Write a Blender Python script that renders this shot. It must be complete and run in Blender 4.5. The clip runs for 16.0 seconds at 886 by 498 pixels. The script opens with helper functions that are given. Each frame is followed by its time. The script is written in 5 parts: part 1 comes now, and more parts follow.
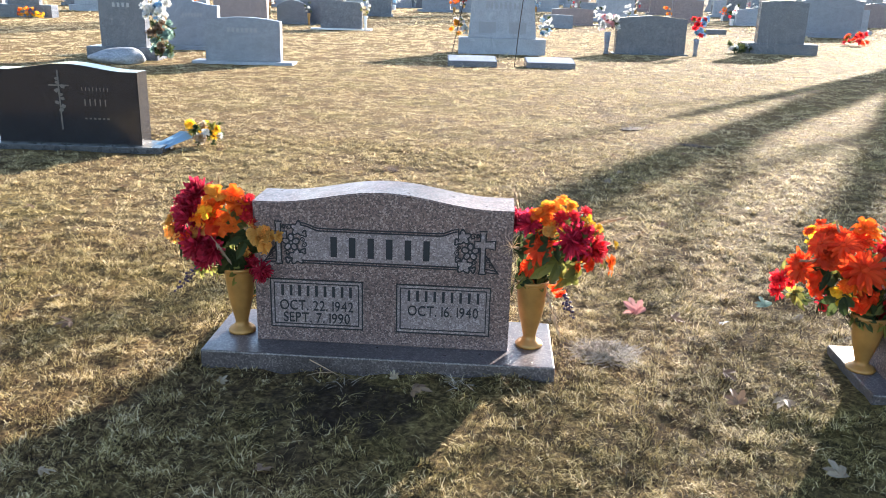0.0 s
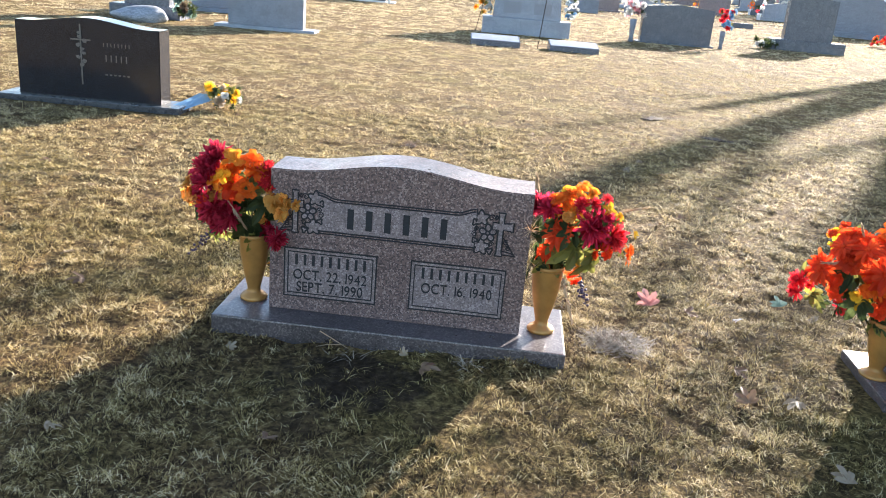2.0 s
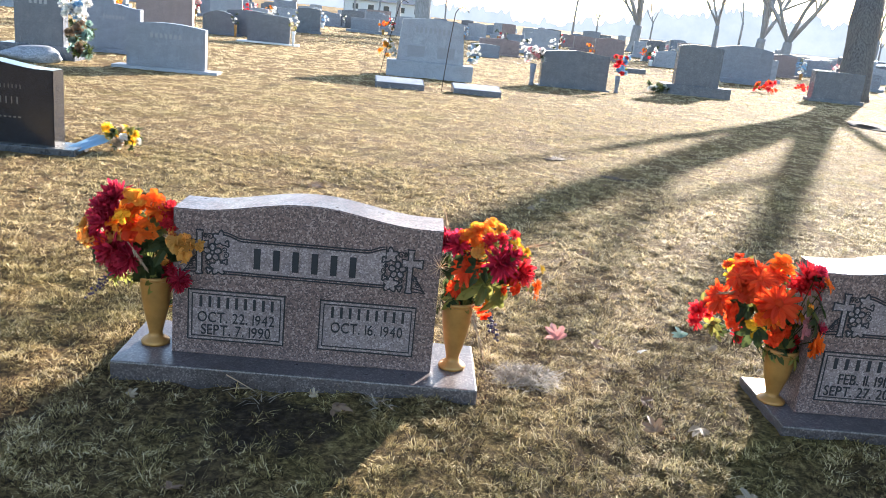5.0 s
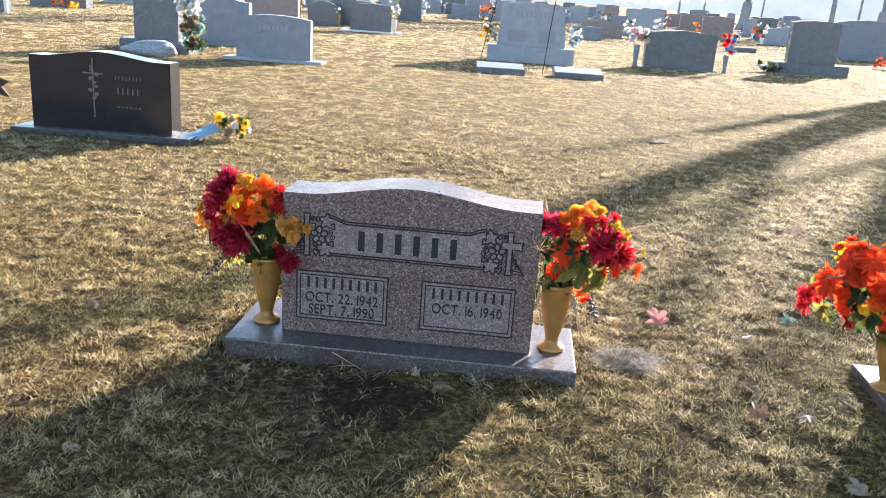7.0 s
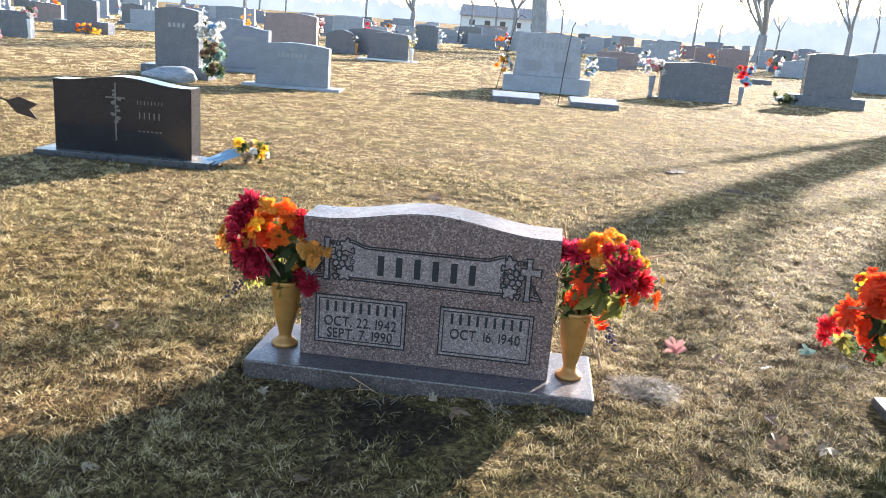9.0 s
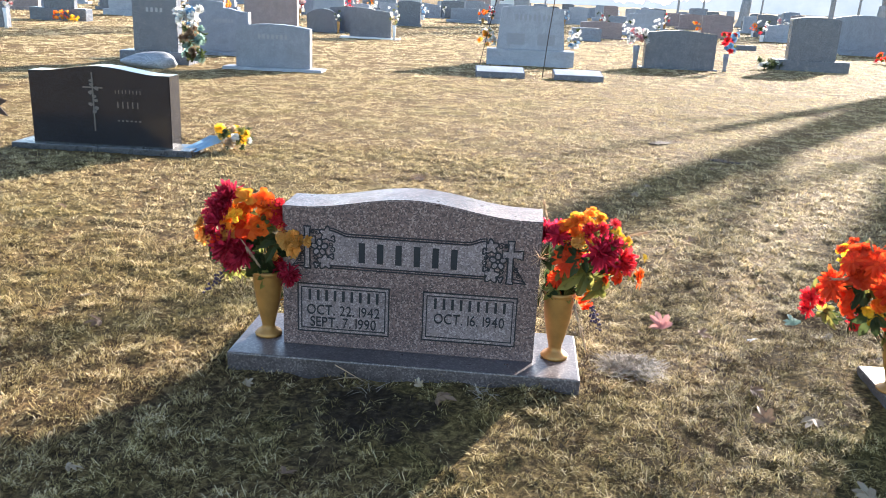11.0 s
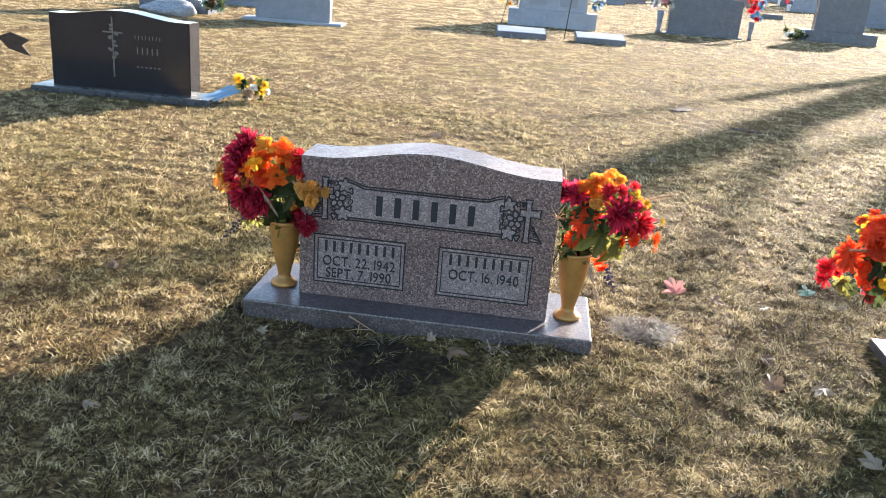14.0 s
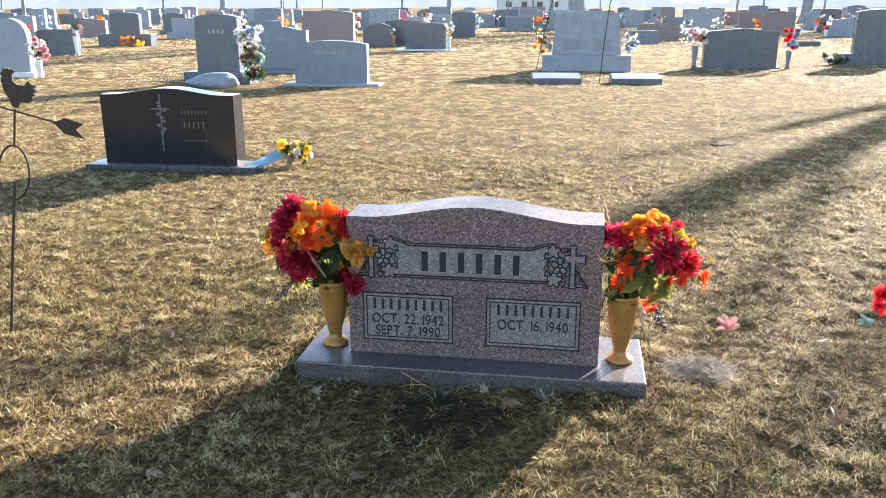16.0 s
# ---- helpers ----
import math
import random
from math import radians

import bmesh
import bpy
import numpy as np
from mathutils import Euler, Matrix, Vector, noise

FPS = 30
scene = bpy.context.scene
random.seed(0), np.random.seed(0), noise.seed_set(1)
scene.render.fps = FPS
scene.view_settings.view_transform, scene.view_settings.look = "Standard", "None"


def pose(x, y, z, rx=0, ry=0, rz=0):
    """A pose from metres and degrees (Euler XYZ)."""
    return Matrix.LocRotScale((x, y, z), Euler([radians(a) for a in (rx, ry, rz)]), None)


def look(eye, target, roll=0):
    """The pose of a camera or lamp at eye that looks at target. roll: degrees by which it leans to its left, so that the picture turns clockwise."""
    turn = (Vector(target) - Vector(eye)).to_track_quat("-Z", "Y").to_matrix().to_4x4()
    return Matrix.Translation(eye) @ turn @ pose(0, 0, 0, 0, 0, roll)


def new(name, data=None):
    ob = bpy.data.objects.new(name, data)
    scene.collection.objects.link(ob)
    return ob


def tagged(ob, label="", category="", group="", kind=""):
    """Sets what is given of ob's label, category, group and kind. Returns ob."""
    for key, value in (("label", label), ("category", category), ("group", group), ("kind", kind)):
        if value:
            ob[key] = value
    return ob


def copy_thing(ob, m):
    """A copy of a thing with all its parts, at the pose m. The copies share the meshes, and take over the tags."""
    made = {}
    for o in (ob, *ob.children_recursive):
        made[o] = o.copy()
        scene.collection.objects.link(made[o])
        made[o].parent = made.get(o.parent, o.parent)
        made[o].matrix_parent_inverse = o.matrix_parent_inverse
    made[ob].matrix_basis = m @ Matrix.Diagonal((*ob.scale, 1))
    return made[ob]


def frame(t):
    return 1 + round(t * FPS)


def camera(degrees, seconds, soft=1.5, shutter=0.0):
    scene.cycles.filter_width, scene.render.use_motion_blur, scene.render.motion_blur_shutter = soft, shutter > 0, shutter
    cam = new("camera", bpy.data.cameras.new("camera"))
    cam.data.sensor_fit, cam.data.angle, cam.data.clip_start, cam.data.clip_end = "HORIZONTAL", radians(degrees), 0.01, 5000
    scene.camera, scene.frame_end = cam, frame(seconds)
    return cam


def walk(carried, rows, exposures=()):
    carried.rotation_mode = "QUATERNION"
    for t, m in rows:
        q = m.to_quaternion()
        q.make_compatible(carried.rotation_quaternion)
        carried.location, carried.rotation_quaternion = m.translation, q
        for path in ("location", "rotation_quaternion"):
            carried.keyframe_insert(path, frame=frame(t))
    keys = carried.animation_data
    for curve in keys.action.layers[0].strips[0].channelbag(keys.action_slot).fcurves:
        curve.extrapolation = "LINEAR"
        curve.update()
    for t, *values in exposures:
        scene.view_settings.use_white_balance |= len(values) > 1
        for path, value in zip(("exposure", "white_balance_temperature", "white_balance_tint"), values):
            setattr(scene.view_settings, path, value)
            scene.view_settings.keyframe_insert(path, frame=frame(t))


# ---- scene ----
cam = camera(55.8, 16.0, 0.8)
PATH = [
    (0, (0.396, -2.868, 1.379), (0.286, -0.962, 0.781), 1.6),
    (0.5, (0.378, -2.859, 1.368), (0.288, -0.932, 0.839), 1.9),
    (1, (0.375, -2.858, 1.382), (0.168, -0.938, 0.862), 1.8),
    (1.5, (0.377, -2.854, 1.36), (0.241, -0.961, 0.73), 4.3),
    (2, (0.366, -2.843, 1.37), (0.239, -0.955, 0.722), 5.0),
    (2.5, (0.351, -2.824, 1.362), (0.31, -0.94, 0.693), 3.9),
    (3, (0.384, -2.837, 1.366), (0.301, -0.929, 0.773), 2.0),
    (5.3, (0.36, -2.843, 1.347), (0.47, -0.918, 0.815), 6.0),
    (5.5, (0.36, -2.819, 1.328), (0.494, -0.908, 0.751), 5.7),
    (6, (0.344, -2.87, 1.347), (0.199, -0.962, 0.766), 5.2),
    (6.5, (0.36, -2.875, 1.356), (0.199, -0.966, 0.781), 4.4),
    (7, (0.365, -2.889, 1.354), (0.212, -0.983, 0.769), 3.9),
    (7.5, (0.363, -2.883, 1.361), (0.313, -0.98, 0.747), 5.9),
    (8, (0.357, -2.901, 1.347), (0.27, -0.982, 0.792), 4.8),
    (8.5, (0.354, -2.884, 1.359), (0.266, -0.955, 0.838), 5.6),
    (8.7, (0.346, -2.907, 1.348), (0.157, -0.985, 0.828), 4.6),
    (10.8, (0.339, -2.865, 1.368), (0.194, -0.959, 0.78), 2.6),
    (11, (0.376, -2.873, 1.374), (0.212, -0.965, 0.797), 2.6),
    (11.5, (0.345, -2.865, 1.364), (0.175, -0.968, 0.752), 2.0),
    (12, (0.362, -2.879, 1.367), (0.104, -0.989, 0.767), 3.2),
    (12.5, (0.352, -2.883, 1.366), (0.042, -0.999, 0.769), 3.5),
    (13, (0.35, -2.857, 1.345), (0.223, -0.965, 0.71), 5.9),
    (13.5, (0.348, -2.852, 1.342), (0.259, -0.96, 0.698), 5.7),
    (14, (0.361, -2.884, 1.356), (0.177, -1.007, 0.689), 4.6),
    (14.5, (0.373, -2.918, 1.367), (0.157, -1.034, 0.731), 3.5),
    (15, (0.365, -2.916, 1.364), (0.162, -1.018, 0.767), 3.7),
    (15.5, (0.342, -2.907, 1.361), (0.109, -1.004, 0.792), 3.8),
    (16, (0.374, -2.905, 1.373), (0.066, -1.009, 0.815), -0.1),
]
walk(cam, [(t, look(e, a, r)) for t, e, a, r in PATH], [(0, 2.48, 6000, 12), (16, 2.48, 6000, 12)])

# ---- light ----
SUN_AZ, SUN_EL = 28.5, 17.5
world = bpy.data.worlds.new("world")
scene.world = world
world.use_nodes = True
_n = world.node_tree.nodes
_l = world.node_tree.links
_sky = _n.new("ShaderNodeTexSky")
_sky.sky_type = "NISHITA"
_sky.sun_disc = False
_sky.sun_elevation = radians(SUN_EL)
_sky.sun_rotation = radians(SUN_AZ)
_sky.dust_density = 0.8
_sky.air_density = 1.0
_l.new(_sky.outputs[0], _n["Background"].inputs[0])
_n["Background"].inputs[1].default_value = 0.090
sun = new("sun", bpy.data.lights.new("sun", "SUN"))
sun.data.energy = 5.0
sun.data.angle = radians(0.6)
sun.data.color = (1.0, 0.90, 0.77)
sun_dir = Vector((math.sin(radians(SUN_AZ)) * math.cos(radians(SUN_EL)), math.cos(radians(SUN_AZ)) * math.cos(radians(SUN_EL)), math.sin(radians(SUN_EL))))
sun.matrix_world = look(sun_dir * 50, (0, 0, 0))


# ---- materials ----
class Nodes:
    """A small writer of node materials."""

    def __init__(self, name):
        self.mat = bpy.data.materials.new(name)
        self.mat.use_nodes = True
        self.t = self.mat.node_tree
        self.bsdf = self.t.nodes["Principled BSDF"]
        self.out = self.t.nodes["Material Output"]

    def add(self, kind, **inputs):
        n = self.t.nodes.new(kind)
        for k, v in inputs.items():
            n.inputs[k.replace("_", " ")].default_value = v
        return n

    def link(self, a, b):
        self.t.links.new(a, b)

    def coords(self, which="Object"):
        return self.add("ShaderNodeTexCoord").outputs[which]

    def noise(self, scale, detail=4.0, rough=0.55, src=None):
        n = self.add("ShaderNodeTexNoise", Scale=scale, Detail=detail, Roughness=rough)
        self.link(src or self.coords(), n.inputs["Vector"])
        return n.outputs["Fac"]

    def ramp(self, fac, stops, constant=False):
        n = self.add("ShaderNodeValToRGB")
        r = n.color_ramp
        if constant:
            r.interpolation = "CONSTANT"
        while len(r.elements) < len(stops):
            r.elements.new(0.5)
        for e, (p, c) in zip(r.elements, stops):
            e.position, e.color = p, (*c, 1.0)
        self.link(fac, n.inputs[0])
        return n.outputs[0]

    def mix(self, fac, a, b, blend="MIX"):
        n = self.add("ShaderNodeMix")
        n.data_type, n.blend_type = "RGBA", blend
        for sock, v in ((n.inputs[0], fac), (n.inputs[6], a), (n.inputs[7], b)):
            if isinstance(v, (int, float)):
                sock.default_value = v
            elif isinstance(v, tuple):
                sock.default_value = (*v, 1.0)
            else:
                self.link(v, sock)
        return n.outputs[2]

    def bump(self, fac, strength, distance):
        n = self.add("ShaderNodeBump", Strength=strength, Distance=distance)
        self.link(fac, n.inputs["Height"])
        self.link(n.outputs[0], self.bsdf.inputs["Normal"])

    def base(self, c):
        if isinstance(c, tuple):
            self.bsdf.inputs["Base Color"].default_value = (*c, 1.0)
        else:
            self.link(c, self.bsdf.inputs["Base Color"])

    def set(self, **kw):
        for k, v in kw.items():
            self.bsdf.inputs[k.replace("_", " ")].default_value = v
        return self

    def seep(self, colour, share):
        """Lets light through a thin leaf or blade."""
        tr = self.add("ShaderNodeBsdfTranslucent")
        if isinstance(colour, tuple):
            tr.inputs[0].default_value = (*colour, 1.0)
        else:
            self.link(colour, tr.inputs[0])
        mx = self.add("ShaderNodeMixShader")
        mx.inputs[0].default_value = share
        self.link(self.bsdf.outputs[0], mx.inputs[1])
        self.link(tr.outputs[0], mx.inputs[2])
        self.link(mx.outputs[0], self.out.inputs[0])


def granite(name, dark, mid, light, grain=260.0, rough=0.3, stain=0.25, spec=0.5, bump=0.0):
    m = Nodes(name)
    co = m.coords()
    v = m.add("ShaderNodeTexVoronoi", Scale=grain)
    m.link(co, v.inputs["Vector"])
    sep = m.add("ShaderNodeSeparateColor")
    m.link(v.outputs["Color"], sep.inputs[0])
    speck = m.ramp(sep.outputs[0], [(0.0, dark), (0.28, mid), (0.62, mid), (0.8, light)], True)
    cloud = m.ramp(m.noise(5.0, 5.0), [(0.3, (1 - stain,) * 3), (0.7, (1.0, 1.0, 1.0))])
    fine = m.ramp(m.noise(grain * 0.5, 2.0), [(0.3, (0.8,) * 3), (0.7, (1.0,) * 3)])
    m.base(m.mix(1.0, m.mix(1.0, speck, cloud, "MULTIPLY"), fine, "MULTIPLY"))
    rr = m.add("ShaderNodeMapRange", From_Min=0.3, From_Max=0.7, To_Min=rough * 0.8, To_Max=min(1.0, rough * 1.25))
    m.link(m.noise(14.0, 4.0), rr.inputs[0])
    m.link(rr.outputs[0], m.bsdf.inputs["Roughness"])
    m.set(Specular_IOR_Level=spec)
    if bump:
        m.bump(m.noise(60.0, 6.0, 0.65), bump, 0.01)
    return m.mat


def plain(name, colour, rough=0.6, metal=0.0, vary=0.2, scale=20.0, bump=0.0):
    m = Nodes(name)
    lo = tuple(c * (1 - vary) for c in colour)
    hi = tuple(min(1.0, c * (1 + vary)) for c in colour)
    m.base(m.ramp(m.noise(scale, 5.0), [(0.3, lo), (0.7, hi)]))
    m.set(Roughness=rough, Metallic=metal)
    if bump:
        m.bump(m.noise(scale * 4, 5.0), bump, 0.005)
    return m.mat


def petal(name, colour, deep, share=0.58):
    m = Nodes(name)
    info = m.add("ShaderNodeObjectInfo")
    isl = m.add("ShaderNodeNewGeometry")
    a = m.mix(isl.outputs["Random Per Island"], deep, colour)
    hsv = m.add("ShaderNodeHueSaturation")
    mr = m.add("ShaderNodeMapRange", To_Min=0.75, To_Max=1.15)
    m.link(info.outputs["Random"], mr.inputs[0])
    m.link(mr.outputs[0], hsv.inputs["Value"])
    m.link(a, hsv.inputs["Color"])
    m.base(hsv.outputs[0])
    m.set(Roughness=0.6, Specular_IOR_Level=0.25)
    m.seep(hsv.outputs[0], share)
    return m.mat


PINK = granite("pink_grey_granite", (0.085, 0.058, 0.055), (0.185, 0.122, 0.108), (0.34, 0.25, 0.22), 190, 0.34, 0.18)
PINK_FIELD = granite("frosted_pink_granite", (0.165, 0.122, 0.115), (0.24, 0.18, 0.168), (0.36, 0.285, 0.265), 190, 0.6, 0.12)
PINK_BASE = granite("sawn_pink_granite", (0.065, 0.05, 0.049), (0.11, 0.088, 0.085), (0.20, 0.165, 0.157), 190, 0.34, 0.45, 0.6)
ENGRAVED = plain("dark_engraving_paint", (0.014, 0.013, 0.015), 0.75, 0, 0.3, 90)
BLACK = granite("polished_black_granite", (0.014, 0.014, 0.017), (0.024, 0.024, 0.029), (0.05, 0.05, 0.058), 400, 0.11, 0.2)
BLACK_ETCH = plain("pale_etching", (0.115, 0.10, 0.085), 0.7, 0, 0.35, 120)
BLACK_SAWN = granite("grey_sawn_black_granite", (0.04, 0.04, 0.044), (0.07, 0.07, 0.075), (0.13, 0.13, 0.135), 300, 0.28)
# GREY and DARK are raised and blued, with distance haze in the stone colour
GREY = granite("hazed_grey_granite", (0.13, 0.145, 0.175), (0.235, 0.26, 0.31), (0.36, 0.385, 0.44), 240, 0.36)
GREY_LIGHT = granite("light_grey_granite", (0.24, 0.255, 0.285), (0.37, 0.39, 0.43), (0.50, 0.51, 0.54), 240, 0.5)
DARK = granite("hazed_dark_granite", (0.075, 0.084, 0.105), (0.13, 0.145, 0.175), (0.22, 0.235, 0.27), 260, 0.24)
ROSE = granite("rose_granite", (0.16, 0.115, 0.11), (0.30, 0.22, 0.21), (0.44, 0.35, 0.33), 240, 0.4)
FACE_BAR = plain("pale_lettering", (0.25, 0.255, 0.27), 0.7, 0, 0.2, 60)
GOLD = plain("antique_gold_paint", (0.37, 0.185, 0.046), 0.42, 0.3, 0.22, 14, 0.05)
IRON = plain("rusty_iron", (0.055, 0.035, 0.025), 0.7, 0.4, 0.4, 60, 0.2)


def bark(name, dark, pale):
    """Furrowed bark: ridges that run along the trunk."""
    m = Nodes(name)
    mp = m.add("ShaderNodeMapping")
    mp.inputs["Scale"].default_value = (1.0, 1.0, 0.16)
    m.link(m.coords(), mp.inputs["Vector"])
    ridge = m.noise(26.0, 6.0, 0.65, mp.outputs[0])
    c = m.ramp(ridge, [(0.35, dark), (0.62, pale)])
    m.base(m.mix(m.ramp(m.noise(1.8, 4.0), [(0.4, (0.0,) * 3), (0.7, (0.35,) * 3)]), c, (0.17, 0.16, 0.13)))
    m.set(Roughness=0.92, Specular_IOR_Level=0.15)
    m.bump(ridge, 0.7, 0.03)
    return m.mat


BARK = bark("furrowed_brown_bark", (0.07, 0.06, 0.052), (0.19, 0.165, 0.145))
# bark of the distant trees, lightened so its colour carries the haze
HAZED_BARK = bark("hazed_far_bark", (0.24, 0.235, 0.235), (0.38, 0.375, 0.37))
WHITE = plain("weathered_white", (0.72, 0.71, 0.68), 0.6, 0, 0.1, 12)
LEAF_GREEN = petal("cloth_leaf_green", (0.085, 0.105, 0.035), (0.03, 0.045, 0.015))
LEAF_OLIVE = petal("cloth_leaf_olive", (0.30, 0.27, 0.06), (0.13, 0.14, 0.04))
CRIMSON = petal("crimson_petal", (0.68, 0.04, 0.085), (0.32, 0.014, 0.04), 0.55)
RED = petal("bright_red_petal", (0.85, 0.05, 0.06), (0.5, 0.02, 0.03), 0.55)
ORANGE = petal("orange_petal", (0.98, 0.26, 0.02), (0.82, 0.13, 0.012))
REDORANGE = petal("red_orange_petal", (0.88, 0.11, 0.02), (0.68, 0.05, 0.012))
AMBER = petal("amber_petal", (0.98, 0.50, 0.05), (0.85, 0.32, 0.03))
OCHRE = petal("faded_ochre_petal", (0.93, 0.52, 0.13), (0.74, 0.36, 0.07))
YELLOW = petal("yellow_petal", (0.90, 0.62, 0.04), (0.74, 0.42, 0.02))
PALE = petal("white_petal", (0.85, 0.83, 0.78), (0.62, 0.60, 0.55))
PINKP = petal("pink_petal", (0.74, 0.40, 0.40), (0.55, 0.24, 0.26))
TEAL = petal("faded_teal_cloth", (0.34, 0.46, 0.38), (0.20, 0.30, 0.25))
DUSTY = petal("dusty_rose_leaf_cloth", (0.70, 0.37, 0.33), (0.52, 0.24, 0.22))
BLUEP = petal("blue_ribbon_cloth", (0.30, 0.48, 0.62), (0.16, 0.30, 0.46), 0.2)
WHEAT = petal("dried_wheat", (0.72, 0.55, 0.38), (0.5, 0.36, 0.22))
PURPLE = plain("purple_berry_skin", (0.045, 0.025, 0.06), 0.35, 0, 0.3, 60)
DRYLEAF = petal("dry_brown_leaf", (0.30, 0.19, 0.11), (0.17, 0.10, 0.06), 0.25)
SOIL = plain("dark_crumbled_soil", (0.06, 0.042, 0.03), 0.95, 0, 0.5, 40, 0.6)
STRAWMAT = petal("matted_pale_straw", (0.52, 0.43, 0.32), (0.26, 0.20, 0.14), 0.3)
PALELEAF = petal("dry_pale_leaf", (0.42, 0.33, 0.22), (0.28, 0.20, 0.12), 0.25)


def grass_mat(name, pale, vary, middle=0.5):
    """Blades of dormant turf: gold, straw and olive by patch, each blade a little different."""
    m = Nodes(name)
    geo = m.add("ShaderNodeNewGeometry")
    mr = m.add("ShaderNodeMapRange", To_Min=middle - vary / 2, To_Max=middle + vary / 2)
    m.link(geo.outputs["Random Per Island"], mr.inputs[0])
    pos = geo.outputs["Position"]
    clump = m.add("ShaderNodeMapRange", From_Min=0.32, From_Max=0.68, To_Min=-0.44, To_Max=0.42)
    m.link(m.noise(11.0, 5.0, 0.7, pos), clump.inputs[0])
    both = m.add("ShaderNodeMath")
    both.operation = "ADD"
    m.link(mr.outputs[0], both.inputs[0])
    m.link(clump.outputs[0], both.inputs[1])
    straw = m.ramp(both.outputs[0], [(0.0, (0.045, 0.026, 0.014)), (0.22, (0.155, 0.10, 0.038)), (0.45, (0.375, 0.265, 0.10)), (0.68, (0.64, 0.48, 0.205)), (0.9, (0.86, 0.69, 0.41))])
    green = m.ramp(both.outputs[0], [(0.0, (0.035, 0.030, 0.012)), (0.35, (0.18, 0.142, 0.042)), (0.65, (0.44, 0.35, 0.115)), (0.95, (0.76, 0.61, 0.28))])
    patch = m.ramp(m.noise(0.9, 5.0, 0.65, pos), [(0.45, (0, 0, 0)), (0.68, (0.74, 0.74, 0.74))])
    # pale mixes distance haze into the blade colour as light straw
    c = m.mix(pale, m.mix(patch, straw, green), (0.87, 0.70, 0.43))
    m.base(c)
    m.set(Roughness=0.7, Specular_IOR_Level=0.14)
    m.seep(c, 0.42)
    return m.mat


def ground_mat():
    m = Nodes("thatch_and_soil")
    co = m.coords()
    warp = m.noise(40.0, 9.0, 0.74)
    fine = m.ramp(warp, [(0.32, (0.03, 0.019, 0.012)), (0.45, (0.095, 0.06, 0.03)), (0.56, (0.27, 0.175, 0.075)), (0.70, (0.56, 0.40, 0.19))])
    green = m.ramp(warp, [(0.3, (0.03, 0.025, 0.010)), (0.5, (0.16, 0.125, 0.036)), (0.68, (0.42, 0.33, 0.10))])
    patch = m.ramp(m.noise(0.9, 5.0, 0.65), [(0.45, (0, 0, 0)), (0.68, (0.6, 0.6, 0.6))])
    soil = m.ramp(m.noise(3.2, 6.0, 0.65), [(0.36, (0.8, 0.8, 0.8)), (0.46, (0, 0, 0))])
    c = m.mix(patch, fine, green)
    c = m.mix(soil, c, m.ramp(m.noise(55.0, 6.0, 0.7), [(0.35, (0.03, 0.02, 0.013)), (0.65, (0.13, 0.085, 0.045))]))
    # bare earth before the near stone, painted darker still to deepen its shade
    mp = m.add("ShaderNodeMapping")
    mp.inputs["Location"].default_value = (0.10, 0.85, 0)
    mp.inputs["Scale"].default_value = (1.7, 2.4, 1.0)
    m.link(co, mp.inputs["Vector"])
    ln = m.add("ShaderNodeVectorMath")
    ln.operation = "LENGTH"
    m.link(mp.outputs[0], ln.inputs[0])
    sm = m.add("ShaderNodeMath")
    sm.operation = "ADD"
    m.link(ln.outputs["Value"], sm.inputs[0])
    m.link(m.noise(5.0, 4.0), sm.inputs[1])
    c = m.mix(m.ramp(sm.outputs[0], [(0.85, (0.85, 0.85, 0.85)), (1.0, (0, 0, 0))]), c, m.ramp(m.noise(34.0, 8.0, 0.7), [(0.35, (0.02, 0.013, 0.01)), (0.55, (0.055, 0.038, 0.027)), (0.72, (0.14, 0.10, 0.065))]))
    broad = m.ramp(m.noise(0.13, 3.0), [(0.35, (0.86, 0.86, 0.86)), (0.65, (1.0, 1.0, 1.0))])
    m.base(m.mix(1.0, c, broad, "MULTIPLY"))
    m.set(Roughness=0.95, Specular_IOR_Level=0.06)
    m.bump(m.noise(38.0, 8.0, 0.75), 1.0, 0.05)
    return m.mat


# each farther band is lighter: glare and haze painted into the grass
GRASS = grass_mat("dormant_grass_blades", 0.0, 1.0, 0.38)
LIGHTLY_HAZED = grass_mat("lightly_hazed_grass_blades", 0.16, 0.9, 0.42)
HAZED_TAWNY = grass_mat("hazed_tawny_blades", 0.40, 0.7, 0.46)
HAZED_STRAW = grass_mat("hazed_straw_blades", 0.72, 0.6)
GROUND = ground_mat()


# ---- builders ----
def thing(name, at, yaw=0.0, label="", category="", group="", kind=""):
    ob = new(name)
    ob.empty_display_size = 0.1
    ob.matrix_world = at if isinstance(at, Matrix) else pose(*at, 0, 0, yaw)
    return tagged(ob, label, category, group, kind)


def as_mesh(name, bm, mat, smooth=False):
    me = bpy.data.meshes.new(name)
    bm.normal_update()
    bm.to_mesh(me)
    bm.free()
    for p in me.polygons:
        p.use_smooth = smooth
    for one in mat if isinstance(mat, (list, tuple)) else [mat]:
        me.materials.append(one)
    return me


def part(name, bm, mat, parent, label="", smooth=False, m=None):
    me = bm if isinstance(bm, bpy.types.Mesh) else as_mesh(name, bm, mat, smooth)
    ob = new(name, me)
    ob.parent = parent
    if m is not None:
        ob.matrix_local = m
    return tagged(ob, label)


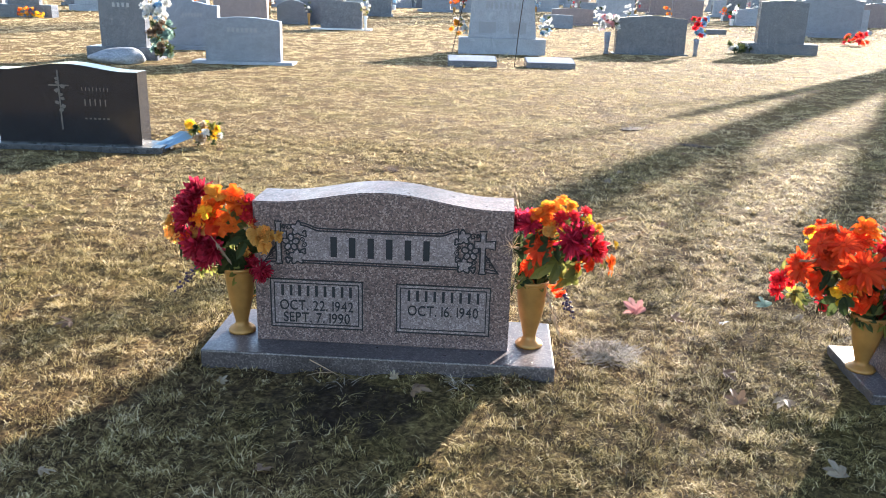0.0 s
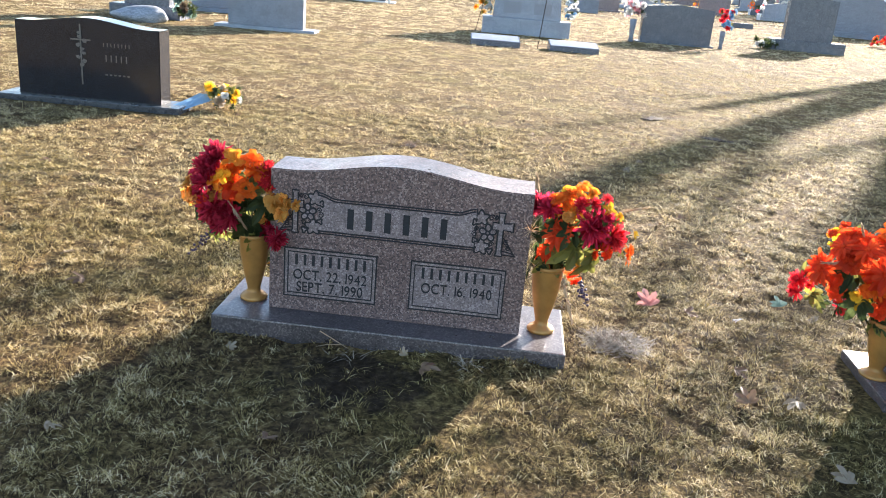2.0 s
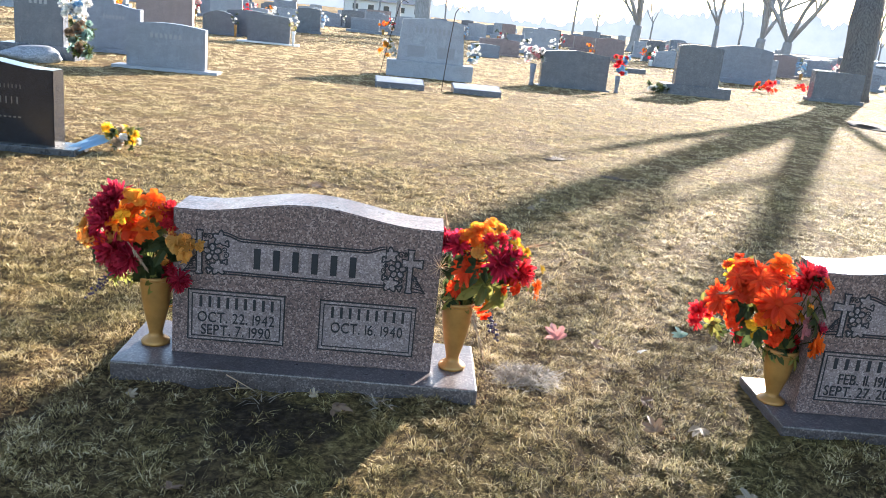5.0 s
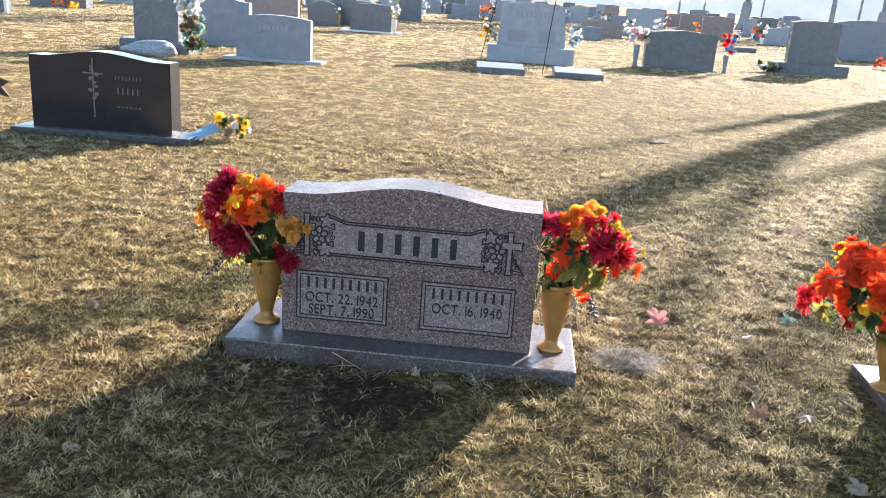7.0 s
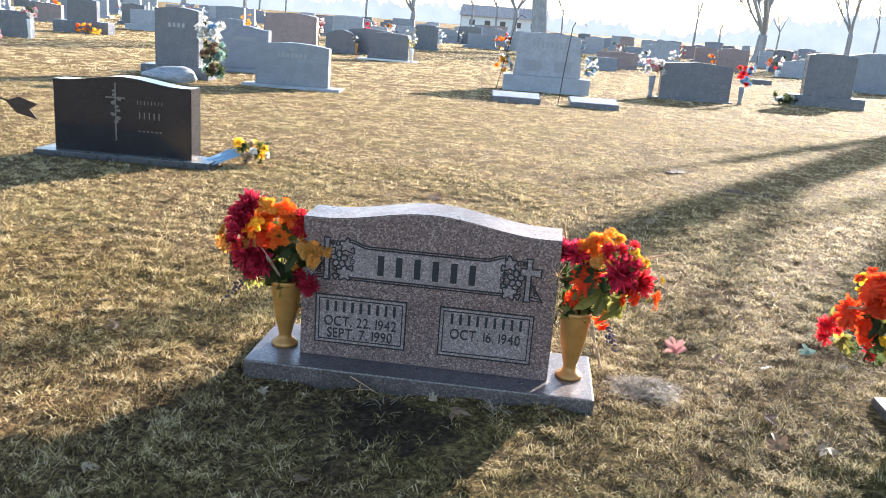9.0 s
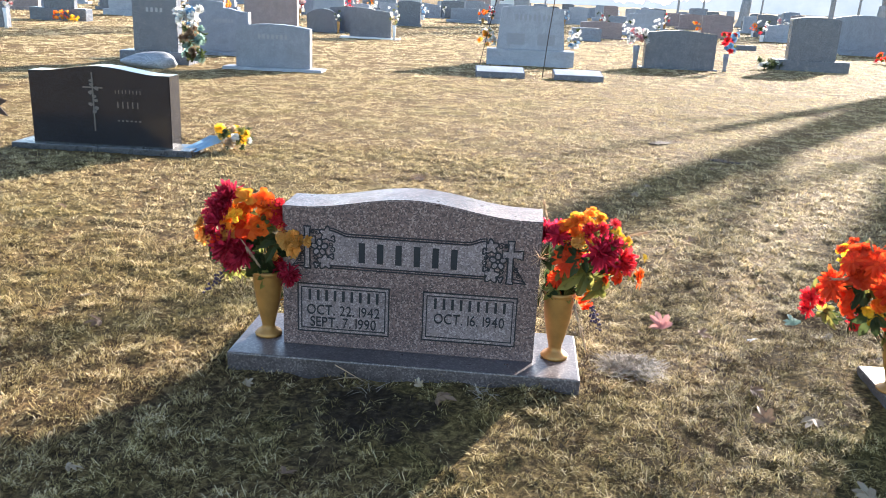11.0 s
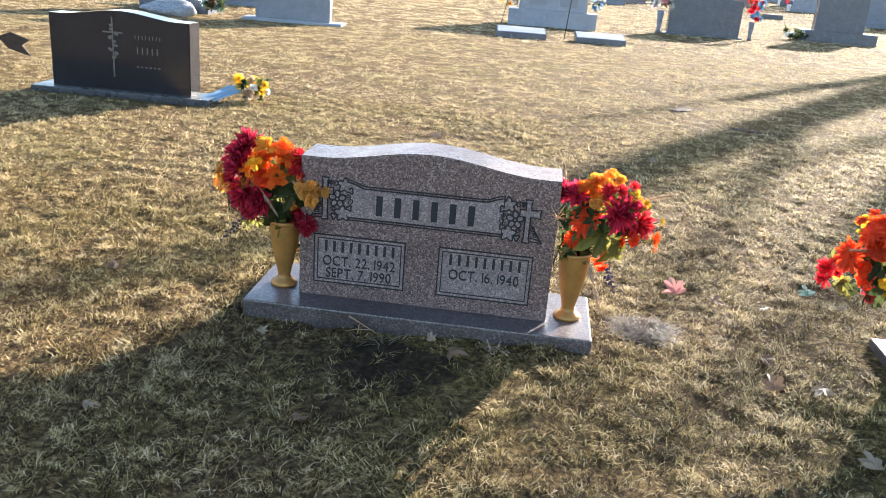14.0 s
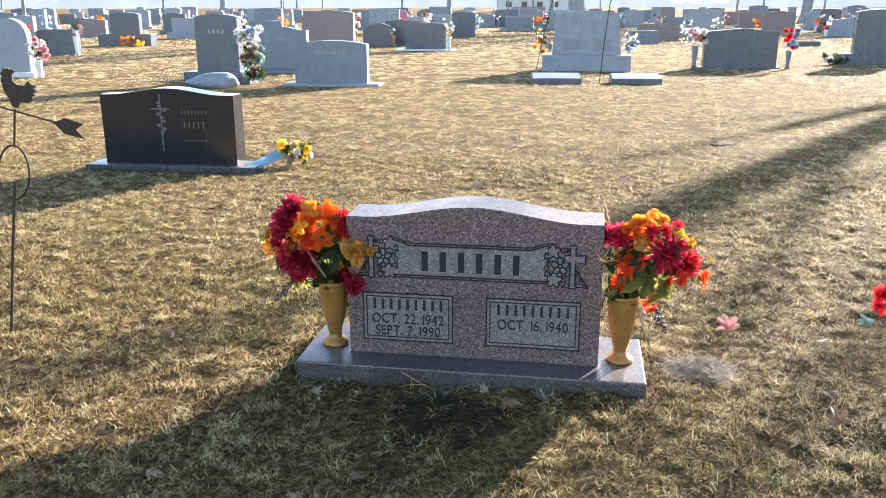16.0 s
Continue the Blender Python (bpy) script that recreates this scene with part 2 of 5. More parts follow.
def box(bm, x0, x1, y0, y1, z0, z1, bevel=0.0):
    vs = [bm.verts.new((x, y, z)) for x in (x0, x1) for y in (y0, y1) for z in (z0, z1)]
    fs = [bm.faces.new([vs[i] for i in f]) for f in ((0, 1, 3, 2), (4, 6, 7, 5), (0, 4, 5, 1), (2, 3, 7, 6), (0, 2, 6, 4), (1, 5, 7, 3))]
    if bevel:
        es = {e for f in fs for e in f.edges}
        bmesh.ops.bevel(bm, geom=list(es), offset=bevel, segments=2, affect="EDGES", profile=0.6)
    return bm


def extrude_outline(bm, pts, y0, y1, bevel=0.0):
    """An upright outline in x and z, given depth along y."""
    a = [bm.verts.new((x, y0, z)) for x, z in pts]
    b = [bm.verts.new((x, y1, z)) for x, z in pts]
    n = len(pts)
    front = bm.faces.new(a)
    back = bm.faces.new(b[::-1])
    for i in range(n):
        bm.faces.new((a[i], b[i], b[(i + 1) % n], a[(i + 1) % n]))
    bmesh.ops.recalc_face_normals(bm, faces=bm.faces)
    if bevel:
        es = list(front.edges) + list(back.edges)
        bmesh.ops.bevel(bm, geom=es, offset=bevel, segments=2, affect="EDGES")
    return bm


def lathe(bm, profile, n=28):
    rings = []
    for r, z in profile:
        rings.append([bm.verts.new((r * math.cos(2 * math.pi * k / n), r * math.sin(2 * math.pi * k / n), z)) for k in range(n)])
    for a, b in zip(rings, rings[1:]):
        for k in range(n):
            bm.faces.new((a[k], a[(k + 1) % n], b[(k + 1) % n], b[k]))
    bm.faces.new(rings[0][::-1])
    return bm


def rod(bm, pts, radius, n=7):
    """A tube along points; radius may be a list."""
    pts = [Vector(p) for p in pts]
    rings = []
    for i, p in enumerate(pts):
        d = (pts[min(i + 1, len(pts) - 1)] - pts[max(i - 1, 0)]).normalized()
        u = d.orthogonal().normalized()
        v = d.cross(u)
        r = radius[i] if isinstance(radius, (list, tuple)) else radius
        if rings:
            # keep the seam from twisting
            prev = rings[-1][1]
            u = (prev - d * prev.dot(d)).normalized()
            v = d.cross(u)
        rings.append(([bm.verts.new(p + (u * math.cos(2 * math.pi * k / n) + v * math.sin(2 * math.pi * k / n)) * r) for k in range(n)], u))
    for (a, _), (b, _) in zip(rings, rings[1:]):
        for k in range(n):
            bm.faces.new((a[k], a[(k + 1) % n], b[(k + 1) % n], b[k]))
    bm.faces.new(rings[0][0][::-1])
    bm.faces.new(rings[-1][0])
    return bm


def top_outline(w, h, crown, style):
    """The outline of a die: x and z, from its foot."""
    pts = [(-w / 2, 0.0), (w / 2, 0.0)]
    if style == "serp":
        for k in range(25):
            u = 1 - 2 * k / 24
            z = h - crown + crown * (0.5 + 0.5 * math.cos(math.pi * min(1.0, abs(u) / 0.86)))
            pts.append((u * w / 2, z))
    elif style == "oval":
        for k in range(17):
            u = 1 - 2 * k / 16
            pts.append((u * w / 2, h - crown * u * u))
    elif style == "apex":
        pts += [(w / 2, h - crown), (0, h), (-w / 2, h - crown)]
    elif style == "round":
        for k in range(25):
            a = math.pi * k / 24
            pts.append((w / 2 * math.cos(a), h - w / 2 + w / 2 * math.sin(a)))
    elif style == "taper":
        pts = [(-w / 2, 0.0), (w / 2, 0.0)]
        for k in range(17):
            u = 1 - 2 * k / 16
            pts.append((u * w * 0.45, h - crown * u * u))
    else:
        pts += [(w / 2, h), (-w / 2, h)]
    return pts


def bars(parent, mat, text_w, height, count, x0, z0, y, share=0.5, thick=0.003, label="dark engraved stroke"):
    """A word of plain upright bars: count of them over text_w, from the left end x0 and the foot z0."""
    step = text_w / count
    bm = box(bmesh.new(), -step * share / 2, step * share / 2, -thick, 0.002, 0, height)
    me = as_mesh("letter_bar", bm, mat)
    for k in range(count):
        part("letter_bar", me, None, parent, label if not k else "", m=pose(x0 + (k + 0.5) * step, y, z0))


def frame_lines(bm, x0, x1, z0, z1, w, y, thick=0.003):
    box(bm, x0, x1, y - thick, y + 0.002, z1 - w, z1)
    box(bm, x0, x1, y - thick, y + 0.002, z0, z0 + w)
    box(bm, x0, x0 + w, y - thick, y + 0.002, z0 + w, z1 - w)
    box(bm, x1 - w, x1, y - thick, y + 0.002, z0 + w, z1 - w)
    return bm


def lettering(words, size, x, z, y, parent, mat, wide=1.0):
    """A line set in the built-in font, each letter a part, centred at x with the foot at z."""
    made = []
    for sign in words:
        if sign == " ":
            made.append((None, 0.0, size * 0.16))
            continue
        cu = bpy.data.curves.new("letter", "FONT")
        cu.body = sign
        cu.size = size
        cu.extrude = 0.0015
        tmp = new("letter", cu)
        me = bpy.data.meshes.new_from_object(tmp.evaluated_get(bpy.context.evaluated_depsgraph_get()))
        bpy.data.objects.remove(tmp)
        me.materials.clear()
        me.materials.append(mat)
        lo, hi = min(v.co.x for v in me.vertices), max(v.co.x for v in me.vertices)
        made.append((me, lo * wide, (hi - lo) * wide))
    gap = size * 0.085
    left = x - (sum(w for _, _, w in made) + gap * (len(made) - 1)) / 2
    for me, lo, w in made:
        if me:
            ob = new("letter", me)
            ob.parent = parent
            ob.matrix_local = pose(left - lo, y, z, 90, 0, 0) @ Matrix.Diagonal((wide, 1, 1, 1))
        left += w + gap


def gravestone(at, yaw, w, h, d, crown, style, mat, base=None, base_mat=None, label="", group="", bevel=0.012, face=0):
    """A die on a base. base: width, depth, height; at is the middle of the front foot of the die, on the ground."""
    g = thing("gravestone", at, yaw, label, "gravestone", group)
    bz = 0.0
    if base:
        bw, bd, bh = base
        bz = bh
        b = bmesh.new()
        box(b, -bw / 2, bw / 2, -(bd - d) / 2, d + (bd - d) / 2, -0.08, bh, min(0.012, bevel))
        part("base", b, base_mat or mat, g)
    b = bmesh.new()
    extrude_outline(b, top_outline(w, h, crown, style), 0.0, d, bevel)
    bmesh.ops.translate(b, vec=(0, 0, bz - (0.0 if base else 0.06)), verts=b.verts)
    part("die", b, mat, g)
    if face:
        bars(g, FACE_BAR, w * 0.42, 0.075, face, -w * 0.21, bz + h * 0.66, 0.0, 0.55, label="pale worn stroke")
    return g


# ---- ground ----
FOOTPRINTS = [(-0.645, 0.66, -0.13, 0.31), (1.66, 2.98, -0.21, 0.23), (-3.84, -2.27, 3.6, 4.12)]


def rise(x, y):
    """Unevenness of the turf, fading out far off, and the banks against the two near bases."""
    f = max(0.0, 1 - max(abs(x), abs(y)) / 30.0)
    z = f * (0.020 * noise.noise((x * 1.3, y * 1.3, 0.0)) + 0.010 * noise.noise((x * 4.5, y * 4.5, 3.0)) + 0.015 * noise.noise((x * 10.5, y * 10.5, 5.0)))
    for (a, b, c, d), bank in zip(FOOTPRINTS, (0.032, 0.05)):
        gap = math.hypot(max(a - x, 0, x - b), max(c - y, 0, y - d))
        z += bank * math.exp(-(gap / 0.4) ** 2)
    return z


def axis(stops, steps, far):
    near = [stops[0]]
    for a, b, step in zip(stops, stops[1:], steps):
        n = round((b - a) / step)
        near += [a + (b - a) * (k + 1) / n for k in range(n)]
    out = [8.0, 12.0, 20.0, 35.0, 60.0, 110.0, 220.0, 500.0, 1200.0, far]
    return [near[0] - o for o in reversed(out)] + near + [near[-1] + o for o in out]


gx, gy = axis((-7.0, -2.6, 3.4, 9.0), (0.07, 0.032, 0.07), 3000.0), axis((-2.0, -1.2, 2.2, 6.0, 14.0), (0.08, 0.032, 0.055, 0.09), 3000.0)
gv = [(x, y, rise(x, y) if -8 < x < 10 and -3 < y < 15 else 0.0) for y in gy for x in gx]
nx = len(gx)
gf = [(j * nx + i, j * nx + i + 1, (j + 1) * nx + i + 1, (j + 1) * nx + i) for j in range(len(gy) - 1) for i in range(nx - 1)]
gme = bpy.data.meshes.new("ground")
gme.from_pydata(gv, [], gf)
for p in gme.polygons:
    p.use_smooth = True
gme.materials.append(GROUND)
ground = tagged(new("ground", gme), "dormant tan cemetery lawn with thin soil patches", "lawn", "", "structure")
GX, GY = np.array(gx), np.array(gy)
GZ = np.array([v[2] for v in gv]).reshape(len(gy), len(gx))


def turf(x, y):
    """Heights of the built ground at many places."""
    i = np.clip(np.searchsorted(GX, x) - 1, 0, len(GX) - 2)
    j = np.clip(np.searchsorted(GY, y) - 1, 0, len(GY) - 2)
    u = (x - GX[i]) / (GX[i + 1] - GX[i])
    v = (y - GY[j]) / (GY[j + 1] - GY[j])
    return (GZ[j, i] * (1 - u) + GZ[j, i + 1] * u) * (1 - v) + (GZ[j + 1, i] * (1 - u) + GZ[j + 1, i + 1] * u) * v


def grass(seed, y0, y1, density, length, width, clump, spread, tussock, label, mat, fine=True):
    """Curved blades in tufts on the hummocks, each with a bend of its own, one mesh."""
    rng = np.random.default_rng(seed)
    reach = 0.74 * (y1 + 2.9) + 0.35
    tufts = int(2 * reach * (y1 - y0) * density / clump)
    tx, ty = rng.uniform(0.36 - reach, 0.36 + reach, tufts), rng.uniform(y0, y1, tufts)
    ok = np.abs(tx - 0.36) < 0.74 * (ty + 2.9) + 0.35
    tx, ty = tx[ok], ty[ok]
    hum = np.array([0.45 * noise.noise((a * 2.1, b * 2.1, 7.0)) + 0.9 * noise.noise((a * tussock, b * tussock, 5.0)) + 0.9 * noise.noise((a * tussock * 2.3, b * tussock * 2.3, 8.0)) for a, b in zip(tx, ty)])
    keep = rng.random(len(tx)) < 0.62 + 1.3 * hum
    keep &= rng.random(len(tx)) < np.clip(np.hypot((tx + 0.06) * 1.7, (ty + 0.36) * 2.6) * 0.85 - 0.10, 0.12, 1)
    tx, ty, hum = tx[keep], ty[keep], hum[keep]
    n = len(tx) * clump
    bx = np.repeat(tx, clump) + rng.normal(0, spread, n)
    by = np.repeat(ty, clump) + rng.normal(0, spread, n)
    lean = np.repeat(rng.normal(0, 1, (len(tx), 2)), clump, 0)
    tall = np.repeat(np.clip(0.95 + 0.5 * hum, 0.55, 1.7), clump)
    ok = np.ones(n, bool)
    for a, b, c, d in FOOTPRINTS:
        ok &= ~((bx > a) & (bx < b) & (by > c) & (by < d))
    bx, by, lean, tall = bx[ok], by[ok], lean[ok], tall[ok]
    n = len(bx)
    bz = turf(bx, by) - 0.004
    size = length * rng.lognormal(0, 0.35, n) * tall
    d = lean * 0.5 + rng.normal(0, 0.8, (n, 2))
    d /= np.linalg.norm(d, axis=1)[:, None] + 1e-6
    flat = np.clip(rng.normal(0.86, 0.20, n), 0.2, 1.08)
    across = np.stack([-d[:, 1], d[:, 0]], 1)
    side = across * (width * rng.uniform(0.6, 1.4, n))[:, None] / 2
    root = np.stack([bx, by], 1)
    curl = across * (rng.normal(0, 0.5, n) * size)[:, None]
    tip = root + d * (size * flat)[:, None] * 0.85 + curl
    z2 = bz + size * np.clip(0.80 - 0.70 * flat, 0.07, 1)
    corners = 5 if fine else 3
    v = np.empty((n, corners, 3))
    v[:, 0, :2], v[:, 1, :2], v[:, -1, :2] = root - side, root + side, tip
    v[:, 0, 2], v[:, 1, 2], v[:, -1, 2] = bz, bz, z2
    base = np.arange(n)[:, None] * corners
    if fine:
        mid = root + d * (size * 0.45 * flat)[:, None]
        v[:, 2, :2], v[:, 3, :2] = mid - side * 0.8, mid + side * 0.8
        v[:, 2, 2] = v[:, 3, 2] = bz + size * (0.46 - 0.20 * flat)
        loops, starts = np.concatenate([base + np.array([0, 1, 3, 2]), base + np.array([2, 3, 4])], 1), np.arange(n)[:, None] * 7 + np.array([0, 4])
    else:
        loops, starts = base + np.array([0, 1, 2]), base
    me = bpy.data.meshes.new("grass")
    me.vertices.add(n * corners)
    me.vertices.foreach_set("co", v.ravel())
    me.loops.add(loops.size)
    me.loops.foreach_set("vertex_index", loops.ravel())
    me.polygons.add(starts.size)
    me.polygons.foreach_set("loop_start", starts.ravel())
    me.update(calc_edges=True)
    me.validate()
    me.materials.append(mat)
    return tagged(new("grass", me), label, "grass", "", "stuff")


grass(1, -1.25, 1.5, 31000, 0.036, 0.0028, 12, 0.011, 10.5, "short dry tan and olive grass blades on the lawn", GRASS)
grass(2, 1.5, 4.8, 8600, 0.041, 0.0048, 12, 0.015, 10.5, "short dry tan grass in loose tufts", LIGHTLY_HAZED)
grass(3, 4.8, 12.0, 3600, 0.046, 0.0115, 12, 0.024, 5.0, "thin dry straw-coloured grass farther over the lawn", HAZED_TAWNY, False)
grass(4, 12.0, 27.0, 760, 0.055, 0.022, 10, 0.045, 2.5, "sparse haze-paled grass between the farther graves", HAZED_STRAW, False)
grass(5, 27.0, 65.0, 50, 0.10, 0.08, 8, 0.15, 1.0, "haze-paled grass among the far rows", HAZED_STRAW, False)


def dry_tuft(x, y, size, n, label):
    """A loose heap of long pale strands."""
    g = thing("dry_grass_tuft", (x, y, rise(x, y)), 0, label, "grass tuft", "matted tufts by the base")
    bm = bmesh.new()
    rng = random.Random(n)
    for k in range(n):
        a, r = rng.uniform(0, 6.28), size * math.sqrt(rng.random()) * rng.uniform(0.7, 1.15)
        p = Vector((r * math.cos(a), 0.7 * r * math.sin(a), rng.uniform(-0.004, 0.012)))
        d = Vector((math.cos(a * 0.4 + rng.uniform(-2.2, 2.2)), math.sin(a + rng.uniform(-2, 2)), 0))
        s = Vector((-d.y, d.x, 0)) * rng.uniform(0.0009, 0.0019)
        ln = rng.uniform(0.04, 0.085)
        hh = rng.uniform(0.012, 0.035) * (1.2 - r / size)
        pts = [p, p + d * ln * 0.45 + Vector((0, 0, hh)), p + d * ln + Vector((0, 0, 0.01))]
        a0, a1, b0, b1, c = [bm.verts.new(q) for q in (pts[0] - s, pts[0] + s, pts[1] - s, pts[1] + s, pts[2])]
        bm.faces.new((a0, a1, b1, b0))
        bm.faces.new((b0, b1, c))
    tagged(part("strand_mat", bm, STRAWMAT, g), "", "", "", "stuff")


dry_tuft(0.86, 0.17, 0.13, 900, "pale matted dry grass tuft beside the base")
dry_tuft(0.30, -0.20, 0.03, 26, "pale dry grass tuft against the base")
dry_tuft(-0.12, -0.21, 0.06, 16, "thin straggly dry grass against the base")


# ---- the companion stone with two vases ----
def blob(cx, cz, r, lobes=0, depth=0.0, turn=0.0, n=30, sx=1.0):
    """A closed outline, round or lobed."""
    pts = []
    for k in range(n):
        a = 2 * math.pi * k / n
        rr = r * (1 + depth * math.cos(lobes * (a - turn)))
        pts.append((cx + rr * math.cos(a) * sx, cz + rr * math.sin(a)))
    return pts


def cut_shape(name, pts, line, y, g, at, label=""):
    """A pale raised shape inside a dark cut line: one connected mesh; at is x, z and the mirror sign."""
    x, z, s = at
    cx, cz = sum(p[0] for p in pts) / len(pts), sum(p[1] for p in pts) / len(pts)
    bm = bmesh.new()
    rings = []
    for shrink, depth in ((0.0, 0.002), (0.0, y), (line, y), (line * 1.25, y - 0.0015)):
        ring = []
        for px, pz in pts:
            v = Vector((px - cx, pz - cz))
            v *= max(0.25, 1 - shrink / max(v.length, 1e-5))
            ring.append(bm.verts.new((x + s * (cx + v.x), depth, z + cz + v.y)))
        rings.append(ring)
    n = len(pts)
    for i, (a, b) in enumerate(zip(rings, rings[1:])):
        for k in range(n):
            bm.faces.new((a[k], a[(k + 1) % n], b[(k + 1) % n], b[k])).material_index = 1 if i < 2 else 0
    bm.faces.new(rings[-1])
    bmesh.ops.recalc_face_normals(bm, faces=bm.faces)
    return part(name, bm, [PINK_FIELD, ENGRAVED], g, label)


def scroll(g, at, pts, r=0.0024):
    x, z, s = at
    bm = rod(bmesh.new(), [(x + s * u, -0.0012, z + v) for u, v in pts], r, 5)
    part("scroll_line", bm, ENGRAVED, g)


def curl(cx, cz, r, start, turns, n=14):
    """Points of a small spiral."""
    return [(cx + r * (1 - 0.75 * k / n) * math.cos(start + turns * 6.28 * k / n), cz + r * (1 - 0.75 * k / n) * math.sin(start + turns * 6.28 * k / n)) for k in range(n + 1)]


def rose_carving(g, x, z, flip):
    """A carved cross wound with a rose, leaves and tendrils; x is the middle of the cross."""
    at = (x, z, flip)
    for k, (u, v, r, turn) in enumerate(((-0.072, 0.054, 0.027, 0.4), (-0.066, -0.052, 0.029, 1.5), (-0.090, -0.030, 0.012, 0.0), (-0.093, 0.036, 0.013, 2.0), (-0.034, -0.066, 0.013, 0.7))):
        cut_shape("carved_leaf", blob(u, v, r, 5 if k < 2 else 3, 0.22, turn, 40 if k < 2 else 24), 0.0072, -0.0016 - 0.0003 * k, g, at, "pale carved leaf")
    for k in range(5):
        a = 2 * math.pi * k / 5 + 0.31
        cut_shape("rose_petal", blob(-0.045 + 0.0195 * math.cos(a), 0.001 + 0.0195 * math.sin(a), 0.0142, 2, 0.08, a, 20), 0.0056, -0.0034 - 0.0002 * k, g, at)
    cut_shape("rose_heart", blob(-0.045, 0.001, 0.0082, n=16), 0.0040, -0.0050, g, at)
    cross = [(-0.013, -0.080), (0.013, -0.080), (0.0095, -0.066), (0.0095, 0.018), (0.034, 0.016), (0.044, 0.013), (0.044, 0.047), (0.034, 0.044), (0.0095, 0.042), (0.0095, 0.068), (0.013, 0.080), (-0.013, 0.080), (-0.0095, 0.068), (-0.0095, 0.042), (-0.030, 0.044), (-0.030, 0.016), (-0.0095, 0.018), (-0.0095, -0.066)]
    bm = bmesh.new()
    extrude_outline(bm, [(x + flip * u, z + v) for u, v in (cross if flip > 0 else cross[::-1])], -0.0056, 0.002)
    part("carved_cross", bm, PINK_FIELD, g, "pale carved cross")
    bm = rod(bmesh.new(), [(x + flip * u, -0.0060, z + v) for u, v in cross + cross[:1]], 0.0030, 5)
    part("cross_outline", bm, ENGRAVED, g, "dark cut outline of the cross")
    for pts in (curl(-0.036, 0.058, 0.012, 0.5, 1.2), curl(-0.020, 0.060, 0.008, 2.0, -1.2), curl(-0.092, -0.006, 0.012, 1.0, 1.3), curl(-0.086, 0.014, 0.009, 4.0, -1.2), curl(0.022, -0.030, 0.010, 1.0, 1.3), curl(0.030, -0.050, 0.010, 2.4, -1.4), curl(-0.030, -0.040, 0.010, 0.3, 1.2),
                [(0.010, -0.062), (0.042, -0.066), (0.060, -0.077), (0.010, -0.075)], [(0.012, -0.012), (0.020, -0.022), (0.030, -0.036), (0.042, -0.056), (0.056, -0.074)]):
        scroll(g, at, pts)


def companion_stone(at, yaw, label, left_dates, right_dates, name_bars, left_bars, right_bars, base_left=-0.641):
    g = thing("gravestone", at, yaw, label, "gravestone", "matching companion gravestones")
    BZ = 0.09
    b = bmesh.new()
    box(b, base_left, 0.650, -0.122, 0.30, -0.08, BZ, 0.006)
    part("base", b, PINK_BASE, g, "sawn granite base with rough sides")
    b = bmesh.new()
    pts = [(px + 0.0095, pz + BZ) for px, pz in top_outline(0.942, 0.586, 0.048, "serp")]
    extrude_outline(b, pts, 0.0, 0.205, 0.004)
    part("die", b, PINK, g)
    # the long name field between the carvings
    b = bmesh.new()
    z0, z1 = 0.416, 0.523
    pts = [(-0.285, z0), (0.285, z0)]
    for k in range(9):
        u = k / 8
        pts.append((0.285 - 0.07 * u, z1 + 0.019 * (0.5 + 0.5 * math.cos(math.pi * u))))
    for k in range(9):
        u = 1 - k / 8
        pts.append((-0.285 + 0.07 * u, z1 + 0.019 * (0.5 + 0.5 * math.cos(math.pi * u))))
    extrude_outline(b, [(px * 1.0, pz) for px, pz in pts], -0.002, 0.004)
    part("name_field", b, PINK_FIELD, g, "frosted name field")
    for grow in (0.004, 0.013):
        b = bmesh.new()
        path = [(px, -0.0015, pz + (grow if pz > z0 + 0.01 else -grow)) for px, pz in pts]
        rod(b, path[1:][::-1][:], 0.0026, 5)
        rod(b, [path[0], path[1]], 0.0026, 5)
        part("border_line", b, ENGRAVED, g)
    bars(g, ENGRAVED, 0.405, 0.075, name_bars, -0.200, 0.431, -0.002, 0.34)
    rose_carving(g, 0.374, 0.472, 1)
    rose_carving(g, -0.368, 0.478, -1)
    for x0, x1, dates, count in ((-0.406, -0.060, left_dates, left_bars), (0.063, 0.410, right_dates, right_bars)):
        p0, p1 = 0.147, 0.339
        b = bmesh.new()
        box(b, x0 + 0.004, x1 - 0.004, -0.002, 0.004, p0 + 0.004, p1 - 0.004)
        part("panel", b, PINK_FIELD, g, "frosted granite panel")
        b = bmesh.new()
        frame_lines(b, x0, x1, p0, p1, 0.0045, -0.001, 0.0035)
        frame_lines(b, x0 + 0.014, x1 - 0.014, p0 + 0.014, p1 - 0.014, 0.0035, -0.001, 0.0035)
        part("border_line", b, ENGRAVED, g)
        mid = (x0 + x1) / 2
        bars(g, ENGRAVED, 0.285, 0.041, count, mid - 0.142, 0.274, -0.002, 0.3)
        for k, words in enumerate(dates):
            lettering(words, 0.056, mid, 0.218 - k * 0.048, -0.0035, g, ENGRAVED, 0.80)
    return g


companion_stone((0, 0, 0), 0, "pink-grey granite companion gravestone with a serpentine top", ("OCT. 22. 1942", "SEPT. 7. 1990"), ("OCT. 16. 1940",), 6, 9, 9)
companion_stone((2.28, -0.08, 0), 0, "pink-grey granite companion gravestone with rough chipped shoulders", ("FEB. 11. 1912", "SEPT. 27. 2003"), ("",), 6, 7, 7, -0.555)


